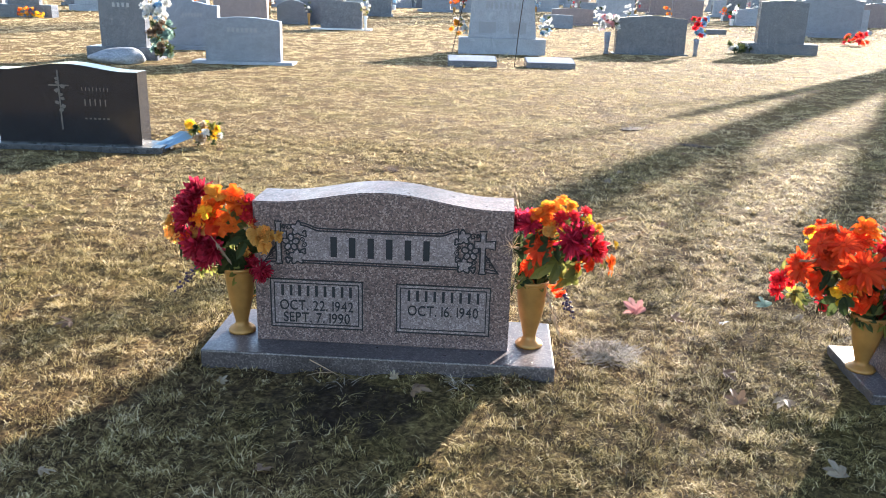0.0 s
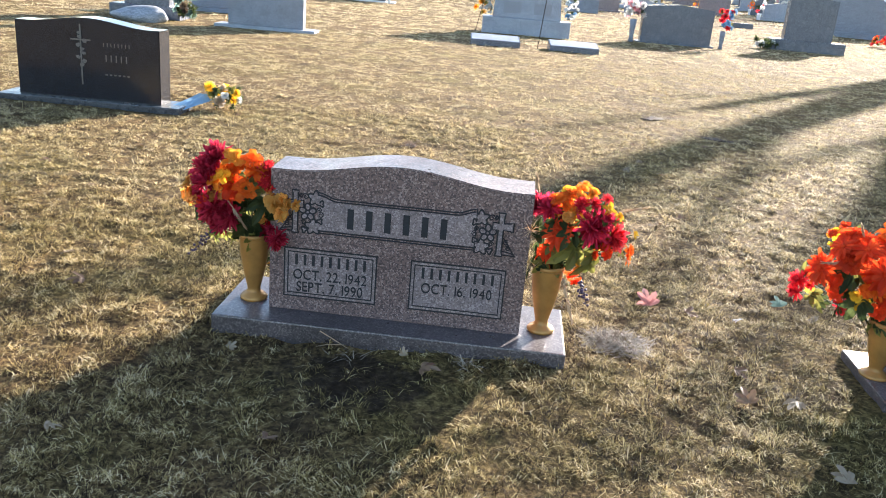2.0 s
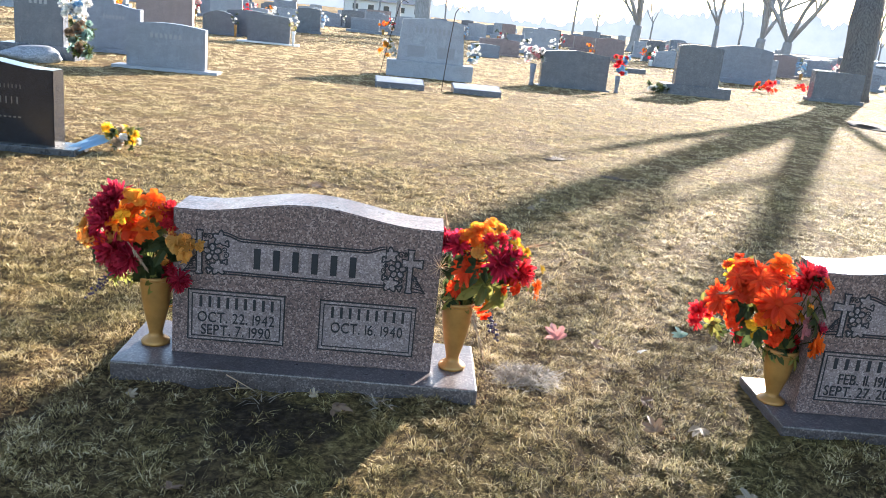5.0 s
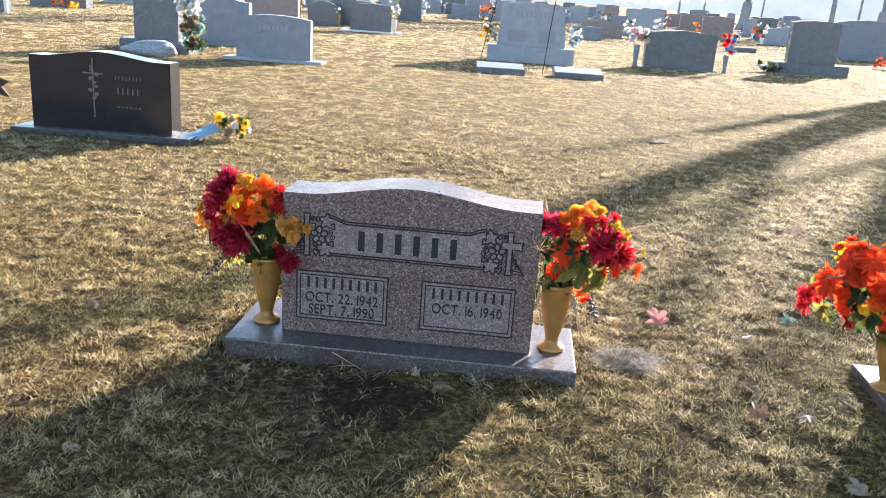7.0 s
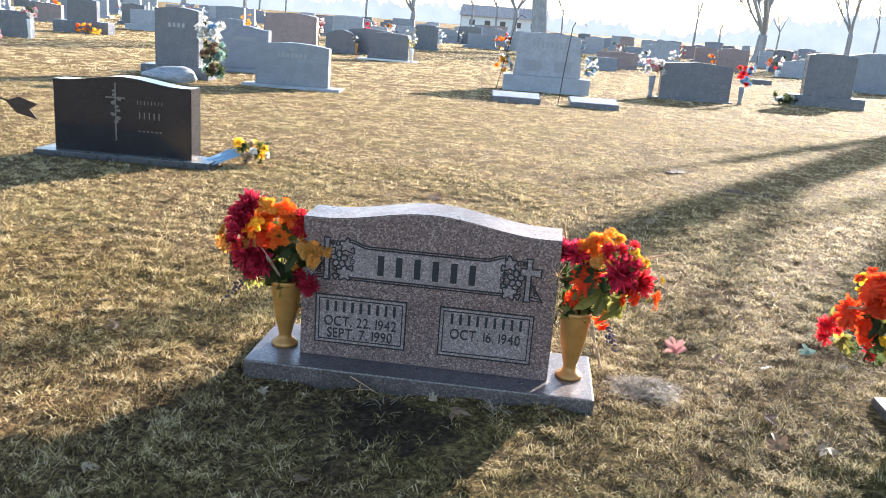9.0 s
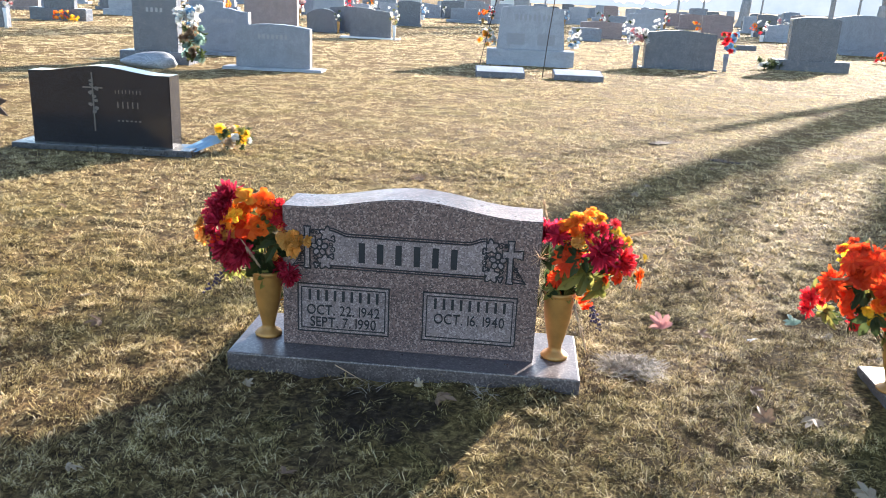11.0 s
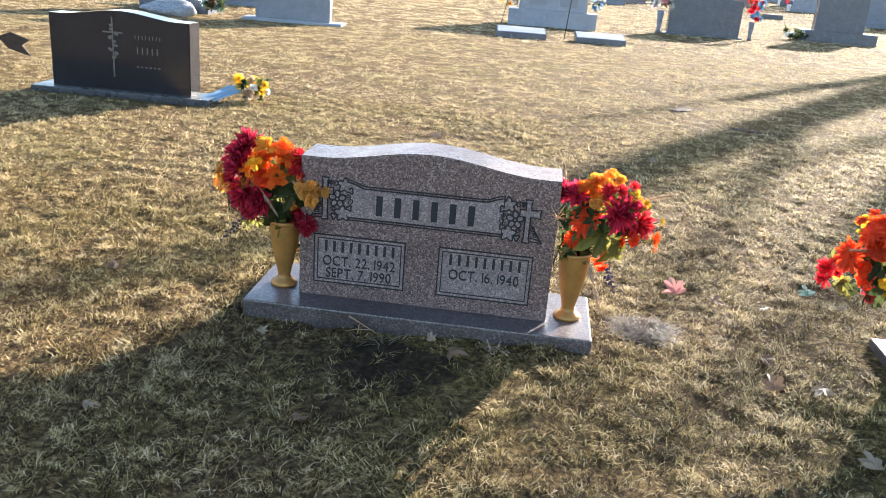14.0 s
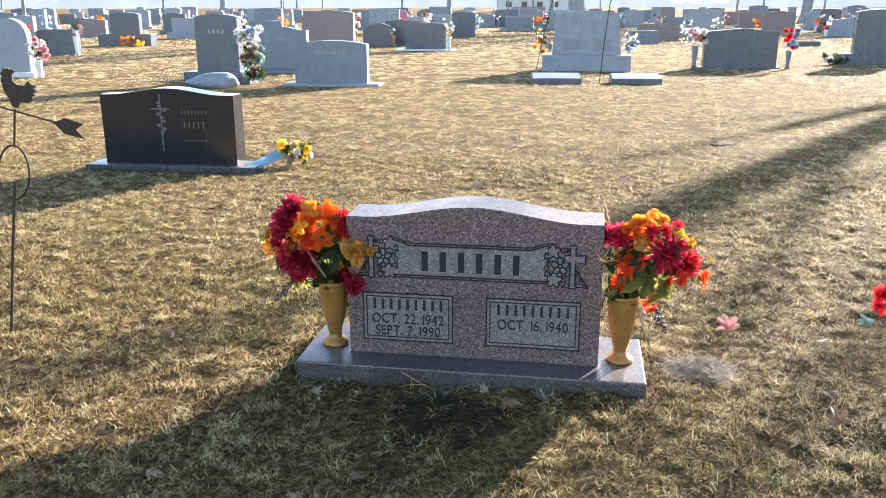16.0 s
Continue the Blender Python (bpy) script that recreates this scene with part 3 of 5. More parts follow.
# ---- flowers ----
def petal_strip(bm, length, width, lift, curl, turn, z=0.0, r0=0.0, notch=0.5):
    """One bent petal: a strip of three quads ending in a rounded tip."""
    ca, sa = math.cos(turn), math.sin(turn)
    rows = []
    for k, (u, wv) in enumerate(((0.0, 0.45), (0.4, 0.95), (0.78, 0.9), (1.0, notch))):
        r = r0 + length * u * math.cos(lift + curl * u)
        h = z + length * u * math.sin(lift + curl * u)
        hw = width * wv / 2
        dip = 0.18 * width if k in (1, 2) else 0.0
        rows.append([bm.verts.new((r * ca - t * hw * sa, r * sa + t * hw * ca, h + (dip if t else 0.0))) for t in (-1, 0, 1)])
    for a, b in zip(rows, rows[1:]):
        bm.faces.new((a[0], a[1], b[1], b[0]))
        bm.faces.new((a[1], a[2], b[2], b[1]))


def flower_mesh(kind, mat, seed):
    """Flower heads of unit diameter that look along +z."""
    rng = random.Random(seed)
    bm = bmesh.new()
    if kind == "mum":
        for ring, (n, ln, lift, z) in enumerate(((19, 0.53, 0.02, 0.0), (17, 0.48, 0.38, 0.03), (14, 0.42, 0.72, 0.06), (11, 0.34, 1.02, 0.09), (7, 0.27, 1.3, 0.1))):
            for k in range(n):
                petal_strip(bm, ln * rng.uniform(0.85, 1.1), 0.105, lift + rng.uniform(-0.2, 0.2), rng.uniform(-0.2, 0.55), 2 * math.pi * (k + 0.5 * ring + rng.uniform(-0.2, 0.2)) / n, z)
    elif kind == "lily":
        for ring, (n, ln, lift, z) in enumerate(((5, 0.52, 0.15, 0.0), (5, 0.46, 0.55, 0.02), (3, 0.3, 1.0, 0.04))):
            for k in range(n):
                petal_strip(bm, ln * rng.uniform(0.85, 1.1), 0.36, lift + rng.uniform(-0.15, 0.15), rng.uniform(-0.7, 0.4), 2 * math.pi * (k + 0.5 * ring + rng.uniform(-0.2, 0.2)) / n, z, notch=0.75)
    elif kind == "daisy":
        for ring, (n, ln, lift, z) in enumerate(((14, 0.5, 0.05, 0.0), (11, 0.42, 0.3, 0.02))):
            for k in range(n):
                petal_strip(bm, ln * rng.uniform(0.9, 1.08), 0.13, lift + rng.uniform(-0.1, 0.1), rng.uniform(-0.3, 0.2), 2 * math.pi * (k + 0.5 * ring) / n, z)
        bmesh.ops.create_icosphere(bm, subdivisions=1, radius=0.1, matrix=Matrix.Translation((0, 0, 0.04)))
    elif kind == "bloom":
        for k in range(18):
            a, up = rng.uniform(0, 6.28), rng.uniform(-0.2, 1.3)
            tip = Vector((math.cos(a) * math.cos(up), math.sin(a) * math.cos(up), math.sin(up))) * rng.uniform(0.4, 0.55)
            side = Vector((-math.sin(a), math.cos(a), 0)) * 0.13
            bm.faces.new([bm.verts.new(q) for q in (tip * 0.1, tip * 0.6 - side, tip, tip * 0.6 + side)])
    elif kind == "leaf":
        for k in range(5):
            petal_strip(bm, (0.55, 0.75, 1.0, 0.75, 0.55)[k], 0.3, 0.1 + rng.uniform(-0.15, 0.15), rng.uniform(-0.5, 0.1), (k - 2) * 0.62, 0, notch=0.12)
    elif kind == "spray":
        for k in range(26):
            petal_strip(bm, rng.uniform(0.25, 0.55), 0.09, rng.uniform(-0.2, 1.4), rng.uniform(-0.4, 0.4), rng.uniform(0, 6.28), rng.uniform(-0.1, 0.1))
    return as_mesh(kind, bm, mat)


HEADS = {}


def head(kind, mat):
    key = (kind, mat.name)
    if key not in HEADS:
        HEADS[key] = [flower_mesh(kind, mat, i * 7 + len(HEADS)) for i in range(2)]
    return random.choice(HEADS[key])


PARTNAME = {"bloom": "flower_head", "mum": "flower_head", "lily": "flower_head", "daisy": "flower_head", "leaf": "leaf", "spray": "foliage_spray"}


def place_head(parent, kind, mat, at, size, out=None, roll=None, label=""):
    d = Vector(out if out is not None else (0, -0.6, 0.8)).normalized()
    q = d.to_track_quat("Z", "Y").to_matrix().to_4x4()
    m = Matrix.Translation(at) @ q @ pose(0, 0, 0, 0, 0, random.uniform(0, 360) if roll is None else roll) @ Matrix.Scale(size, 4)
    return part(PARTNAME[kind], head(kind, mat), None, parent, label, m=m)


def vase(at, label, tall=1.0):
    g = thing("flower_vase", at, 0, label, "vase", "gold vases on the gravestone bases")
    b = bmesh.new()
    lathe(b, [(0.050, 0.0), (0.052, 0.008), (0.046, 0.016), (0.030, 0.026), (0.024, 0.036), (0.026, 0.05), (0.034, 0.085), (0.044, 0.13), (0.051, 0.175), (0.055, 0.215), (0.057, 0.255), (0.058, 0.262), (0.055, 0.264), (0.052, 0.255), (0.047, 0.20), (0.03, 0.10)], 32)
    bmesh.ops.scale(b, vec=(1, 1, tall), verts=b.verts)
    part("body", b, GOLD, g, smooth=True)
    b = bmesh.new()
    lathe(b, [(0.0565, 0.248), (0.0605, 0.252), (0.0605, 0.262), (0.0565, 0.266), (0.054, 0.262)], 32)
    bmesh.ops.translate(b, vec=(0, 0, 0.256 * (tall - 1)), verts=b.verts)
    part("rim", b, GOLD, g, smooth=True)
    return g


def wheat_spike(parent, a, b, thick=0.013):
    bm = bmesh.new()
    a, b = Vector(a), Vector(b)
    rod(bm, [a, (a + b) / 2 + Vector((0, 0, 0.006)), b], [0.0015, 0.0015, 0.0008], 4)
    d = (b - a)
    for k in range(60):
        u = 0.30 + 0.70 * k / 60
        p = a + d * u
        off = Vector((random.uniform(-1, 1), random.uniform(-1, 1), random.uniform(-1, 1))).normalized()
        tip = p + off * thick * (1.3 - 0.8 * u) + d.normalized() * 0.016
        s = off.cross(d).normalized() * 0.0038
        v = [bm.verts.new(q) for q in (p - s, p + s, tip)]
        bm.faces.new(v)
    part("wheat_spike", bm, WHEAT, parent, "dried feathery spike")


def berries(parent, a, b, n=16):
    bm = bmesh.new()
    a, b = Vector(a), Vector(b)
    rod(bm, [a, b], 0.0012, 4)
    for k in range(n):
        p = a.lerp(b, 0.2 + 0.8 * k / n) + Vector((random.uniform(-1, 1), random.uniform(-1, 1), random.uniform(-1, 1))) * 0.010
        bmesh.ops.create_icosphere(bm, subdivisions=1, radius=random.uniform(0.004, 0.006), matrix=Matrix.Translation(p))
    part("berry_sprig", bm, PURPLE, parent, "dark purple berry sprig", True)


def bouquet(at, label, lean, heads, leaves, fillers, stone_from):
    """heads: kind, material, sideways and upward offset from the vase's mouth in centimetres as the camera sees it,
    size in centimetres.
    lean: slope of the camera's line of sight per metre forward, to fit its view; stone_from: where the stone's end
    begins."""
    g = thing("flower_bouquet", at, 0, label, "flowers", "silk bouquets in the gold vases")
    mx = sum(q[2] for q in heads) / len(heads)
    mz = sum(q[3] for q in heads) / len(heads)

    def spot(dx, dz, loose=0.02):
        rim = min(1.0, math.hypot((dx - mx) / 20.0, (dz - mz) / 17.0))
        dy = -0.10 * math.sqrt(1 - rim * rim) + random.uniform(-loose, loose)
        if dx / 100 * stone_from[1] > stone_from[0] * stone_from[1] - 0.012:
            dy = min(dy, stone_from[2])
        # a forward head slides along the line of sight to keep its place in view
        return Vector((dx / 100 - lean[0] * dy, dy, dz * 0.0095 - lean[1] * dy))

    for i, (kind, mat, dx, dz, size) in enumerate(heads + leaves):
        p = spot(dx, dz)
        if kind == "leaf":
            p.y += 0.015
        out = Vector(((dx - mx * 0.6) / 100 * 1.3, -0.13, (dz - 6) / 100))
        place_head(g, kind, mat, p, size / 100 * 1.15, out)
        if kind != "leaf" and size > 6:
            for _ in range(3):
                p2 = p * 0.96 + Vector((random.uniform(-0.03, 0.03), random.uniform(0.0, 0.02), random.uniform(-0.03, 0.03)))
                place_head(g, kind, mat, p2, size / 100 * random.uniform(0.5, 0.75), out + Vector((random.uniform(-0.1, 0.1), 0, random.uniform(-0.1, 0.1))))
        if i % 2:
            p3 = p * 0.9 + Vector((random.uniform(-0.04, 0.04), 0.02, random.uniform(-0.04, 0.03)))
            place_head(g, "leaf", random.choice((LEAF_GREEN, LEAF_OLIVE, LEAF_GREEN)), p3, random.uniform(0.05, 0.08), out + Vector((random.uniform(-0.1, 0.1), 0, random.uniform(-0.1, 0.1))))
        bm = rod(bmesh.new(), [(random.uniform(-0.02, 0.02), random.uniform(-0.02, 0.02), -0.10), (p.x * 0.35, p.y * 0.3, max(p.z * 0.4, 0.01)), p - out.normalized() * 0.01], 0.0018, 4)
        part("stem", bm, LEAF_GREEN, g)
    # smaller blooms between the large ones, coloured like their neighbours
    blooms = [q for q in heads if math.hypot(q[2] - mx, q[3] - mz) < 19]
    for k in range(34):
        near = random.choice(blooms)
        dx, dz = near[2] + random.uniform(-5, 5), near[3] + random.uniform(-4.5, 4.5)
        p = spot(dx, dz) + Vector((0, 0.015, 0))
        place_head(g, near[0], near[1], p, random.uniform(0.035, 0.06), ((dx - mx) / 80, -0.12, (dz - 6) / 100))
    for k in range(9):
        place_head(g, "leaf", random.choice((LEAF_GREEN, LEAF_OLIVE)), (0.05 * math.cos(k * 0.7 + 3.2), 0.045 * math.sin(k * 0.7 + 3.2), 0.005 + 0.012 * (k % 3)), 0.065, (math.cos(k * 0.7 + 3.2), math.sin(k * 0.7 + 3.2), 0.5))
    # the far side and the inside of the bunch
    rng = random.Random(len(heads))
    for k in range(fillers):
        a = rng.uniform(0, math.pi)
        p = Vector((mx / 100 + 0.12 * math.cos(a) * rng.uniform(0.4, 1), 0.09 * math.sin(a), rng.uniform(0.03, 0.20)))
        if p.x * stone_from[1] > stone_from[0] * stone_from[1] - 0.03:
            p.x = stone_from[0] - 0.04 * stone_from[1]
        kind, mat = rng.choice((("leaf", LEAF_GREEN), ("leaf", LEAF_OLIVE), ("mum", heads[0][1]), ("lily", heads[-1][1]), ("leaf", LEAF_GREEN)))
        place_head(g, kind, mat, p, rng.uniform(0.06, 0.09), (p.x - mx / 100, p.y + 0.06, p.z - 0.05))
    return g


def wisps(parent, x, y, z, n, reach, seed):
    """A tangle of thin dried grey twigs."""
    rng = random.Random(seed)
    bm = bmesh.new()
    hub = Vector((x, y, z))
    for k in range(n):
        d = Vector((rng.uniform(-1, 1), rng.uniform(-0.6, 0.3), rng.uniform(-1, 1))).normalized() * reach * rng.uniform(0.5, 1)
        rod(bm, [hub, hub + d * 0.5 + Vector((0, 0, rng.uniform(-0.01, 0.01))), hub + d], [0.0011, 0.0009, 0.0005], 3)
    part("twig_tangle", bm, WHEAT, parent, "thin dried grey twigs")


vase((-0.542, 0.075, 0.09), "antique gold vase standing on the granite base")
vase((0.562, 0.075, 0.09), "antique gold vase beside the stone's shaded end")
vase((1.765, 0.01, 0.09), "short antique gold vase on the chipped stone's base", 0.80)

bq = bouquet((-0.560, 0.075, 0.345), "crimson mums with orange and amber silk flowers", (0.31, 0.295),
    [("mum", CRIMSON, -12.0, 29.0, 12), ("mum", CRIMSON, -14.0, 24.5, 9), ("lily", ORANGE, -6.5, 25.0, 6.5), ("mum", CRIMSON, -9.0, 12.0, 8), ("mum", CRIMSON, -18.5, 14.5, 8), ("mum", CRIMSON, -17.5, 25.0, 8), ("lily", AMBER, -5.7, 29.0, 7.5), ("lily", ORANGE, 0.7, 29.5, 7), ("lily", ORANGE, 2.0, 26.0, 7), ("mum", RED, 5.0, 26.0, 7), ("mum", RED, 4.7, 21.0, 4.5),
     ("mum", CRIMSON, -16.0, 19.5, 10), ("lily", YELLOW, -10.0, 22.0, 6), ("lily", AMBER, -12.0, 20.0, 7), ("lily", OCHRE, -11.7, 14.5, 7.5), ("lily", REDORANGE, -6.5, 18.0, 9), ("lily", ORANGE, -1.5, 17.8, 8),
     ("lily", OCHRE, -22.5, 18.0, 7), ("lily", OCHRE, -21.5, 13.5, 6.5), ("lily", REDORANGE, -17.7, 11.5, 5.5), ("mum", CRIMSON, -13.0, 10.0, 12), ("mum", CRIMSON, -7.4, 7.5, 11), ("mum", CRIMSON, -10.5, 4.0, 9), ("mum", CRIMSON, -15.5, 6.5, 7),
     ("lily", OCHRE, 9.0, 13.5, 7.5), ("lily", OCHRE, 11.2, 9.5, 6), ("lily", OCHRE, 4.0, 10.0, 5), ("mum", CRIMSON, 8.0, 3.5, 10), ("mum", CRIMSON, 9.6, 0.2, 8), ("lily", RED, 6.0, 2.0, 4)],
    [("leaf", LEAF_GREEN, -1.0, 6.5, 10), ("leaf", LEAF_GREEN, 2.0, 4.0, 9), ("leaf", LEAF_GREEN, -3.0, 10.0, 9), ("leaf", LEAF_OLIVE, 3.5, 17.0, 8), ("leaf", LEAF_GREEN, 5.0, 14.0, 9), ("leaf", LEAF_GREEN, -15.5, 1.0, 7), ("leaf", LEAF_OLIVE, 1.8, 23.0, 6), ("leaf", OCHRE, 0.0, 0.3, 6), ("leaf", ORANGE, 3.4, -8.0, 4), ("leaf", AMBER, 3.7, -13.0, 4), ("leaf", DRYLEAF, -14.0, -0.5, 8), ("leaf", LEAF_OLIVE, -9.5, -1.0, 5)], 12, (0.098, 1, -0.105))
wheat_spike(bq, (-0.03, -0.16, 0.17), (0.035, -0.17, 0.085))
wheat_spike(bq, (-0.045, 0, 0.27), (-0.045, 0, 0.345), 0.006)
berries(bq, (-0.11, -0.06, 0.03), (-0.16, -0.10, -0.02))
berries(bq, (-0.13, -0.06, 0.0), (-0.205, -0.09, -0.075), 12)
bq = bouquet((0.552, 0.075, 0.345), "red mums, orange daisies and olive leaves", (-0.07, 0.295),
    [("lily", AMBER, 5.9, 29.7, 6), ("lily", YELLOW, 3.8, 29.0, 5), ("lily", AMBER, 9.4, 28.0, 5), ("lily", ORANGE, 2.0, 26.5, 7), ("mum", CRIMSON, -5.5, 23.0, 8), ("mum", CRIMSON, -0.7, 23.0, 10), ("mum", CRIMSON, 9.3, 25.5, 5.5), ("mum", RED, 13.8, 26.5, 4.5),
     ("lily", AMBER, 8.0, 22.4, 5), ("mum", CRIMSON, 17.0, 20.0, 9), ("mum", RED, 17.5, 12.5, 6), ("lily", ORANGE, 5.0, 24.5, 5), ("lily", OCHRE, 6.0, 20.5, 5), ("lily", YELLOW, 19.0, 24.5, 5), ("mum", CRIMSON, 13.8, 17.0, 13), ("mum", RED, 21.0, 15.0, 11), ("lily", REDORANGE, 18.0, 17.8, 4.5), ("lily", REDORANGE, 19.7, 11.2, 4.5), ("lily", REDORANGE, 21.0, 7.8, 5),
     ("daisy", REDORANGE, 2.8, 13.8, 11), ("daisy", ORANGE, 28.6, 8.3, 7.5), ("daisy", YELLOW, 30.0, 16.5, 3.5), ("daisy", REDORANGE, -0.3, 6.2, 7.5), ("lily", REDORANGE, -0.5, 1.6, 6), ("lily", RED, 4.0, 0.8, 5), ("lily", REDORANGE, 9.7, -1.4, 5), ("lily", AMBER, 11.7, 1.4, 4)],
    [("leaf", LEAF_OLIVE, 17.5, 24.0, 10), ("leaf", LEAF_OLIVE, 20.0, 21.0, 9), ("leaf", LEAF_OLIVE, 15.0, 21.5, 7), ("leaf", LEAF_GREEN, 8.3, 15.5, 8), ("leaf", LEAF_OLIVE, 10.3, 9.0, 11), ("leaf", LEAF_OLIVE, 16.5, 6.5, 10), ("leaf", LEAF_OLIVE, 7.0, 6.0, 9), ("leaf", LEAF_GREEN, 13.0, 10.5, 9), ("leaf", LEAF_GREEN, -4.5, 11.0, 8), ("leaf", LEAF_GREEN, -4.5, 5.0, 7), ("leaf", LEAF_GREEN, 3.0, 18.5, 7), ("leaf", LEAF_OLIVE, 13.5, 3.5, 8), ("leaf", LEAF_OLIVE, 25.0, 10.5, 6)], 12, (-0.095, -1, -0.105))
wheat_spike(bq, (0.19, -0.05, 0.235), (0.315, -0.06, 0.275))
wheat_spike(bq, (0.045, -0.17, 0.05), (0.068, -0.18, -0.03), 0.02)
wheat_spike(bq, (0.065, -0.17, -0.02), (0.105, -0.19, -0.13), 0.012)
wheat_spike(bq, (-0.05, -0.03, 0.25), (-0.075, -0.03, 0.345), 0.012)
wisps(bq, -0.075, -0.10, 0.16, 22, 0.05, 3)
wisps(bq, -0.06, -0.11, 0.03, 14, 0.04, 4)
wisps(bq, 0.25, -0.05, 0.08, 8, 0.08, 5)
berries(bq, (0.13, -0.07, 0.0), (0.155, -0.09, -0.10))
berries(bq, (0.12, -0.07, -0.01), (0.135, -0.09, -0.07))
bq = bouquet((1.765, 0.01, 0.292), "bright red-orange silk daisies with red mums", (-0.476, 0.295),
    [("lily", REDORANGE, -20.0, 32.0, 7), ("daisy", REDORANGE, -21.0, 28.0, 8), ("lily", ORANGE, -7.0, 34.0, 8), ("lily", AMBER, -3.5, 33.0, 4), ("mum", RED, 3.7, 29.0, 13), ("mum", CRIMSON, 7.0, 32.0, 6), ("daisy", ORANGE, 11.0, 28.0, 6), ("daisy", REDORANGE, -13.0, 27.5, 10), ("daisy", REDORANGE, -8.5, 29.5, 9), ("lily", REDORANGE, -16.0, 22.0, 8),
     ("daisy", REDORANGE, -26.0, 19.0, 12), ("daisy", REDORANGE, -5.0, 18.6, 16), ("daisy", ORANGE, -7.0, 14.0, 9), ("lily", REDORANGE, -19.5, 14.5, 6), ("lily", REDORANGE, -19.5, 10.5, 6), ("mum", RED, -33.0, 13.5, 7), ("mum", RED, -33.0, 9.0, 6), ("lily", YELLOW, -13.0, 10.0, 4), ("lily", YELLOW, -24.0, 28.0, 4), ("lily", AMBER, 3.2, 14.0, 5),
     ("lily", PINKP, 5.6, 9.3, 6), ("mum", CRIMSON, 11.6, 11.0, 5), ("lily", REDORANGE, -4.0, 5.6, 7), ("lily", ORANGE, 10.7, 5.0, 9), ("lily", RED, 2.3, 3.0, 8)],
    [("leaf", LEAF_OLIVE, 2.0, 18.5, 9), ("leaf", LEAF_OLIVE, 6.0, 19.5, 9), ("leaf", LEAF_GREEN, -0.5, 7.5, 10), ("leaf", LEAF_GREEN, -10.0, 8.5, 9), ("leaf", LEAF_GREEN, -15.0, 16.5, 8), ("leaf", LEAF_OLIVE, -27.0, 9.0, 7), ("leaf", AMBER, -26.0, 7.0, 5), ("leaf", LEAF_GREEN, 11.0, 19.0, 8), ("leaf", LEAF_OLIVE, -17.0, 30.0, 8), ("leaf", LEAF_GREEN, 10.0, 14.5, 8), ("leaf", LEAF_GREEN, -14.0, 12.0, 7)], 12, (0.058, 1, -0.115))
wheat_spike(bq, (-0.19, -0.06, 0.225), (-0.30, -0.08, 0.225))
wheat_spike(bq, (-0.17, -0.06, 0.29), (-0.20, -0.07, 0.36), 0.008)


# ---- fallen leaves and bits on the lawn ----
def fallen_leaf(x, y, size, mat, label, lift=0.035, stand=None):
    g = thing("fallen_leaf", (x, y, rise(x, y) + lift), random.uniform(0, 360) if stand is None else 0, label, "leaf", "leaves on the lawn")
    part("blade", head("leaf", mat), None, g, m=(pose(0, 0, 0, random.uniform(-25, 25), random.uniform(-25, 25), 0) if stand is None else pose(0, 0, 0, stand, 0, 0) @ pose(0, 0, 0, 0, 0, 100)) @ Matrix.Scale(size, 4))


fallen_leaf(1.06, 0.66, 0.10, DUSTY, "faded pink silk leaf lying in the grass", 0.015, 32)
fallen_leaf(1.20, 0.55, 0.07, DRYLEAF, "curled dark brown leaf in the grass")
fallen_leaf(1.46, -0.64, 0.075, PALELEAF, "pale torn dry leaf in the shade", 0.02, 25)
fallen_leaf(1.49, 3.28, 0.09, PALELEAF, "pale dry leaf on the lawn")
fallen_leaf(1.90, 2.49, 0.06, PALELEAF, "pale dry leaf on the lawn")
fallen_leaf(-0.53, -0.25, 0.04, PALELEAF, "pale dry leaf lying before the base", 0.01)
fallen_leaf(0.08, -0.17, 0.035, PALELEAF, "pale curled leaf leaning on the base", 0.01, 60)
fallen_leaf(-0.86, -0.85, 0.05, PALELEAF, "small tan leaf in the shaded grass", 0.025)
fallen_leaf(-0.24, -0.78, 0.06, DRYLEAF, "reddish brown leaf in the shaded grass", 0.025)
fallen_leaf(1.28, -0.20, 0.075, DRYLEAF, "folded brown leaf in the grass", 0.025, 40)
fallen_leaf(1.42, 0.52, 0.045, PALE, "scrap of pale cloth in the grass", 0.025)
fallen_leaf(1.66, 0.78, 0.07, TEAL, "faded teal silk leaf in the grass", 0.025, 30)


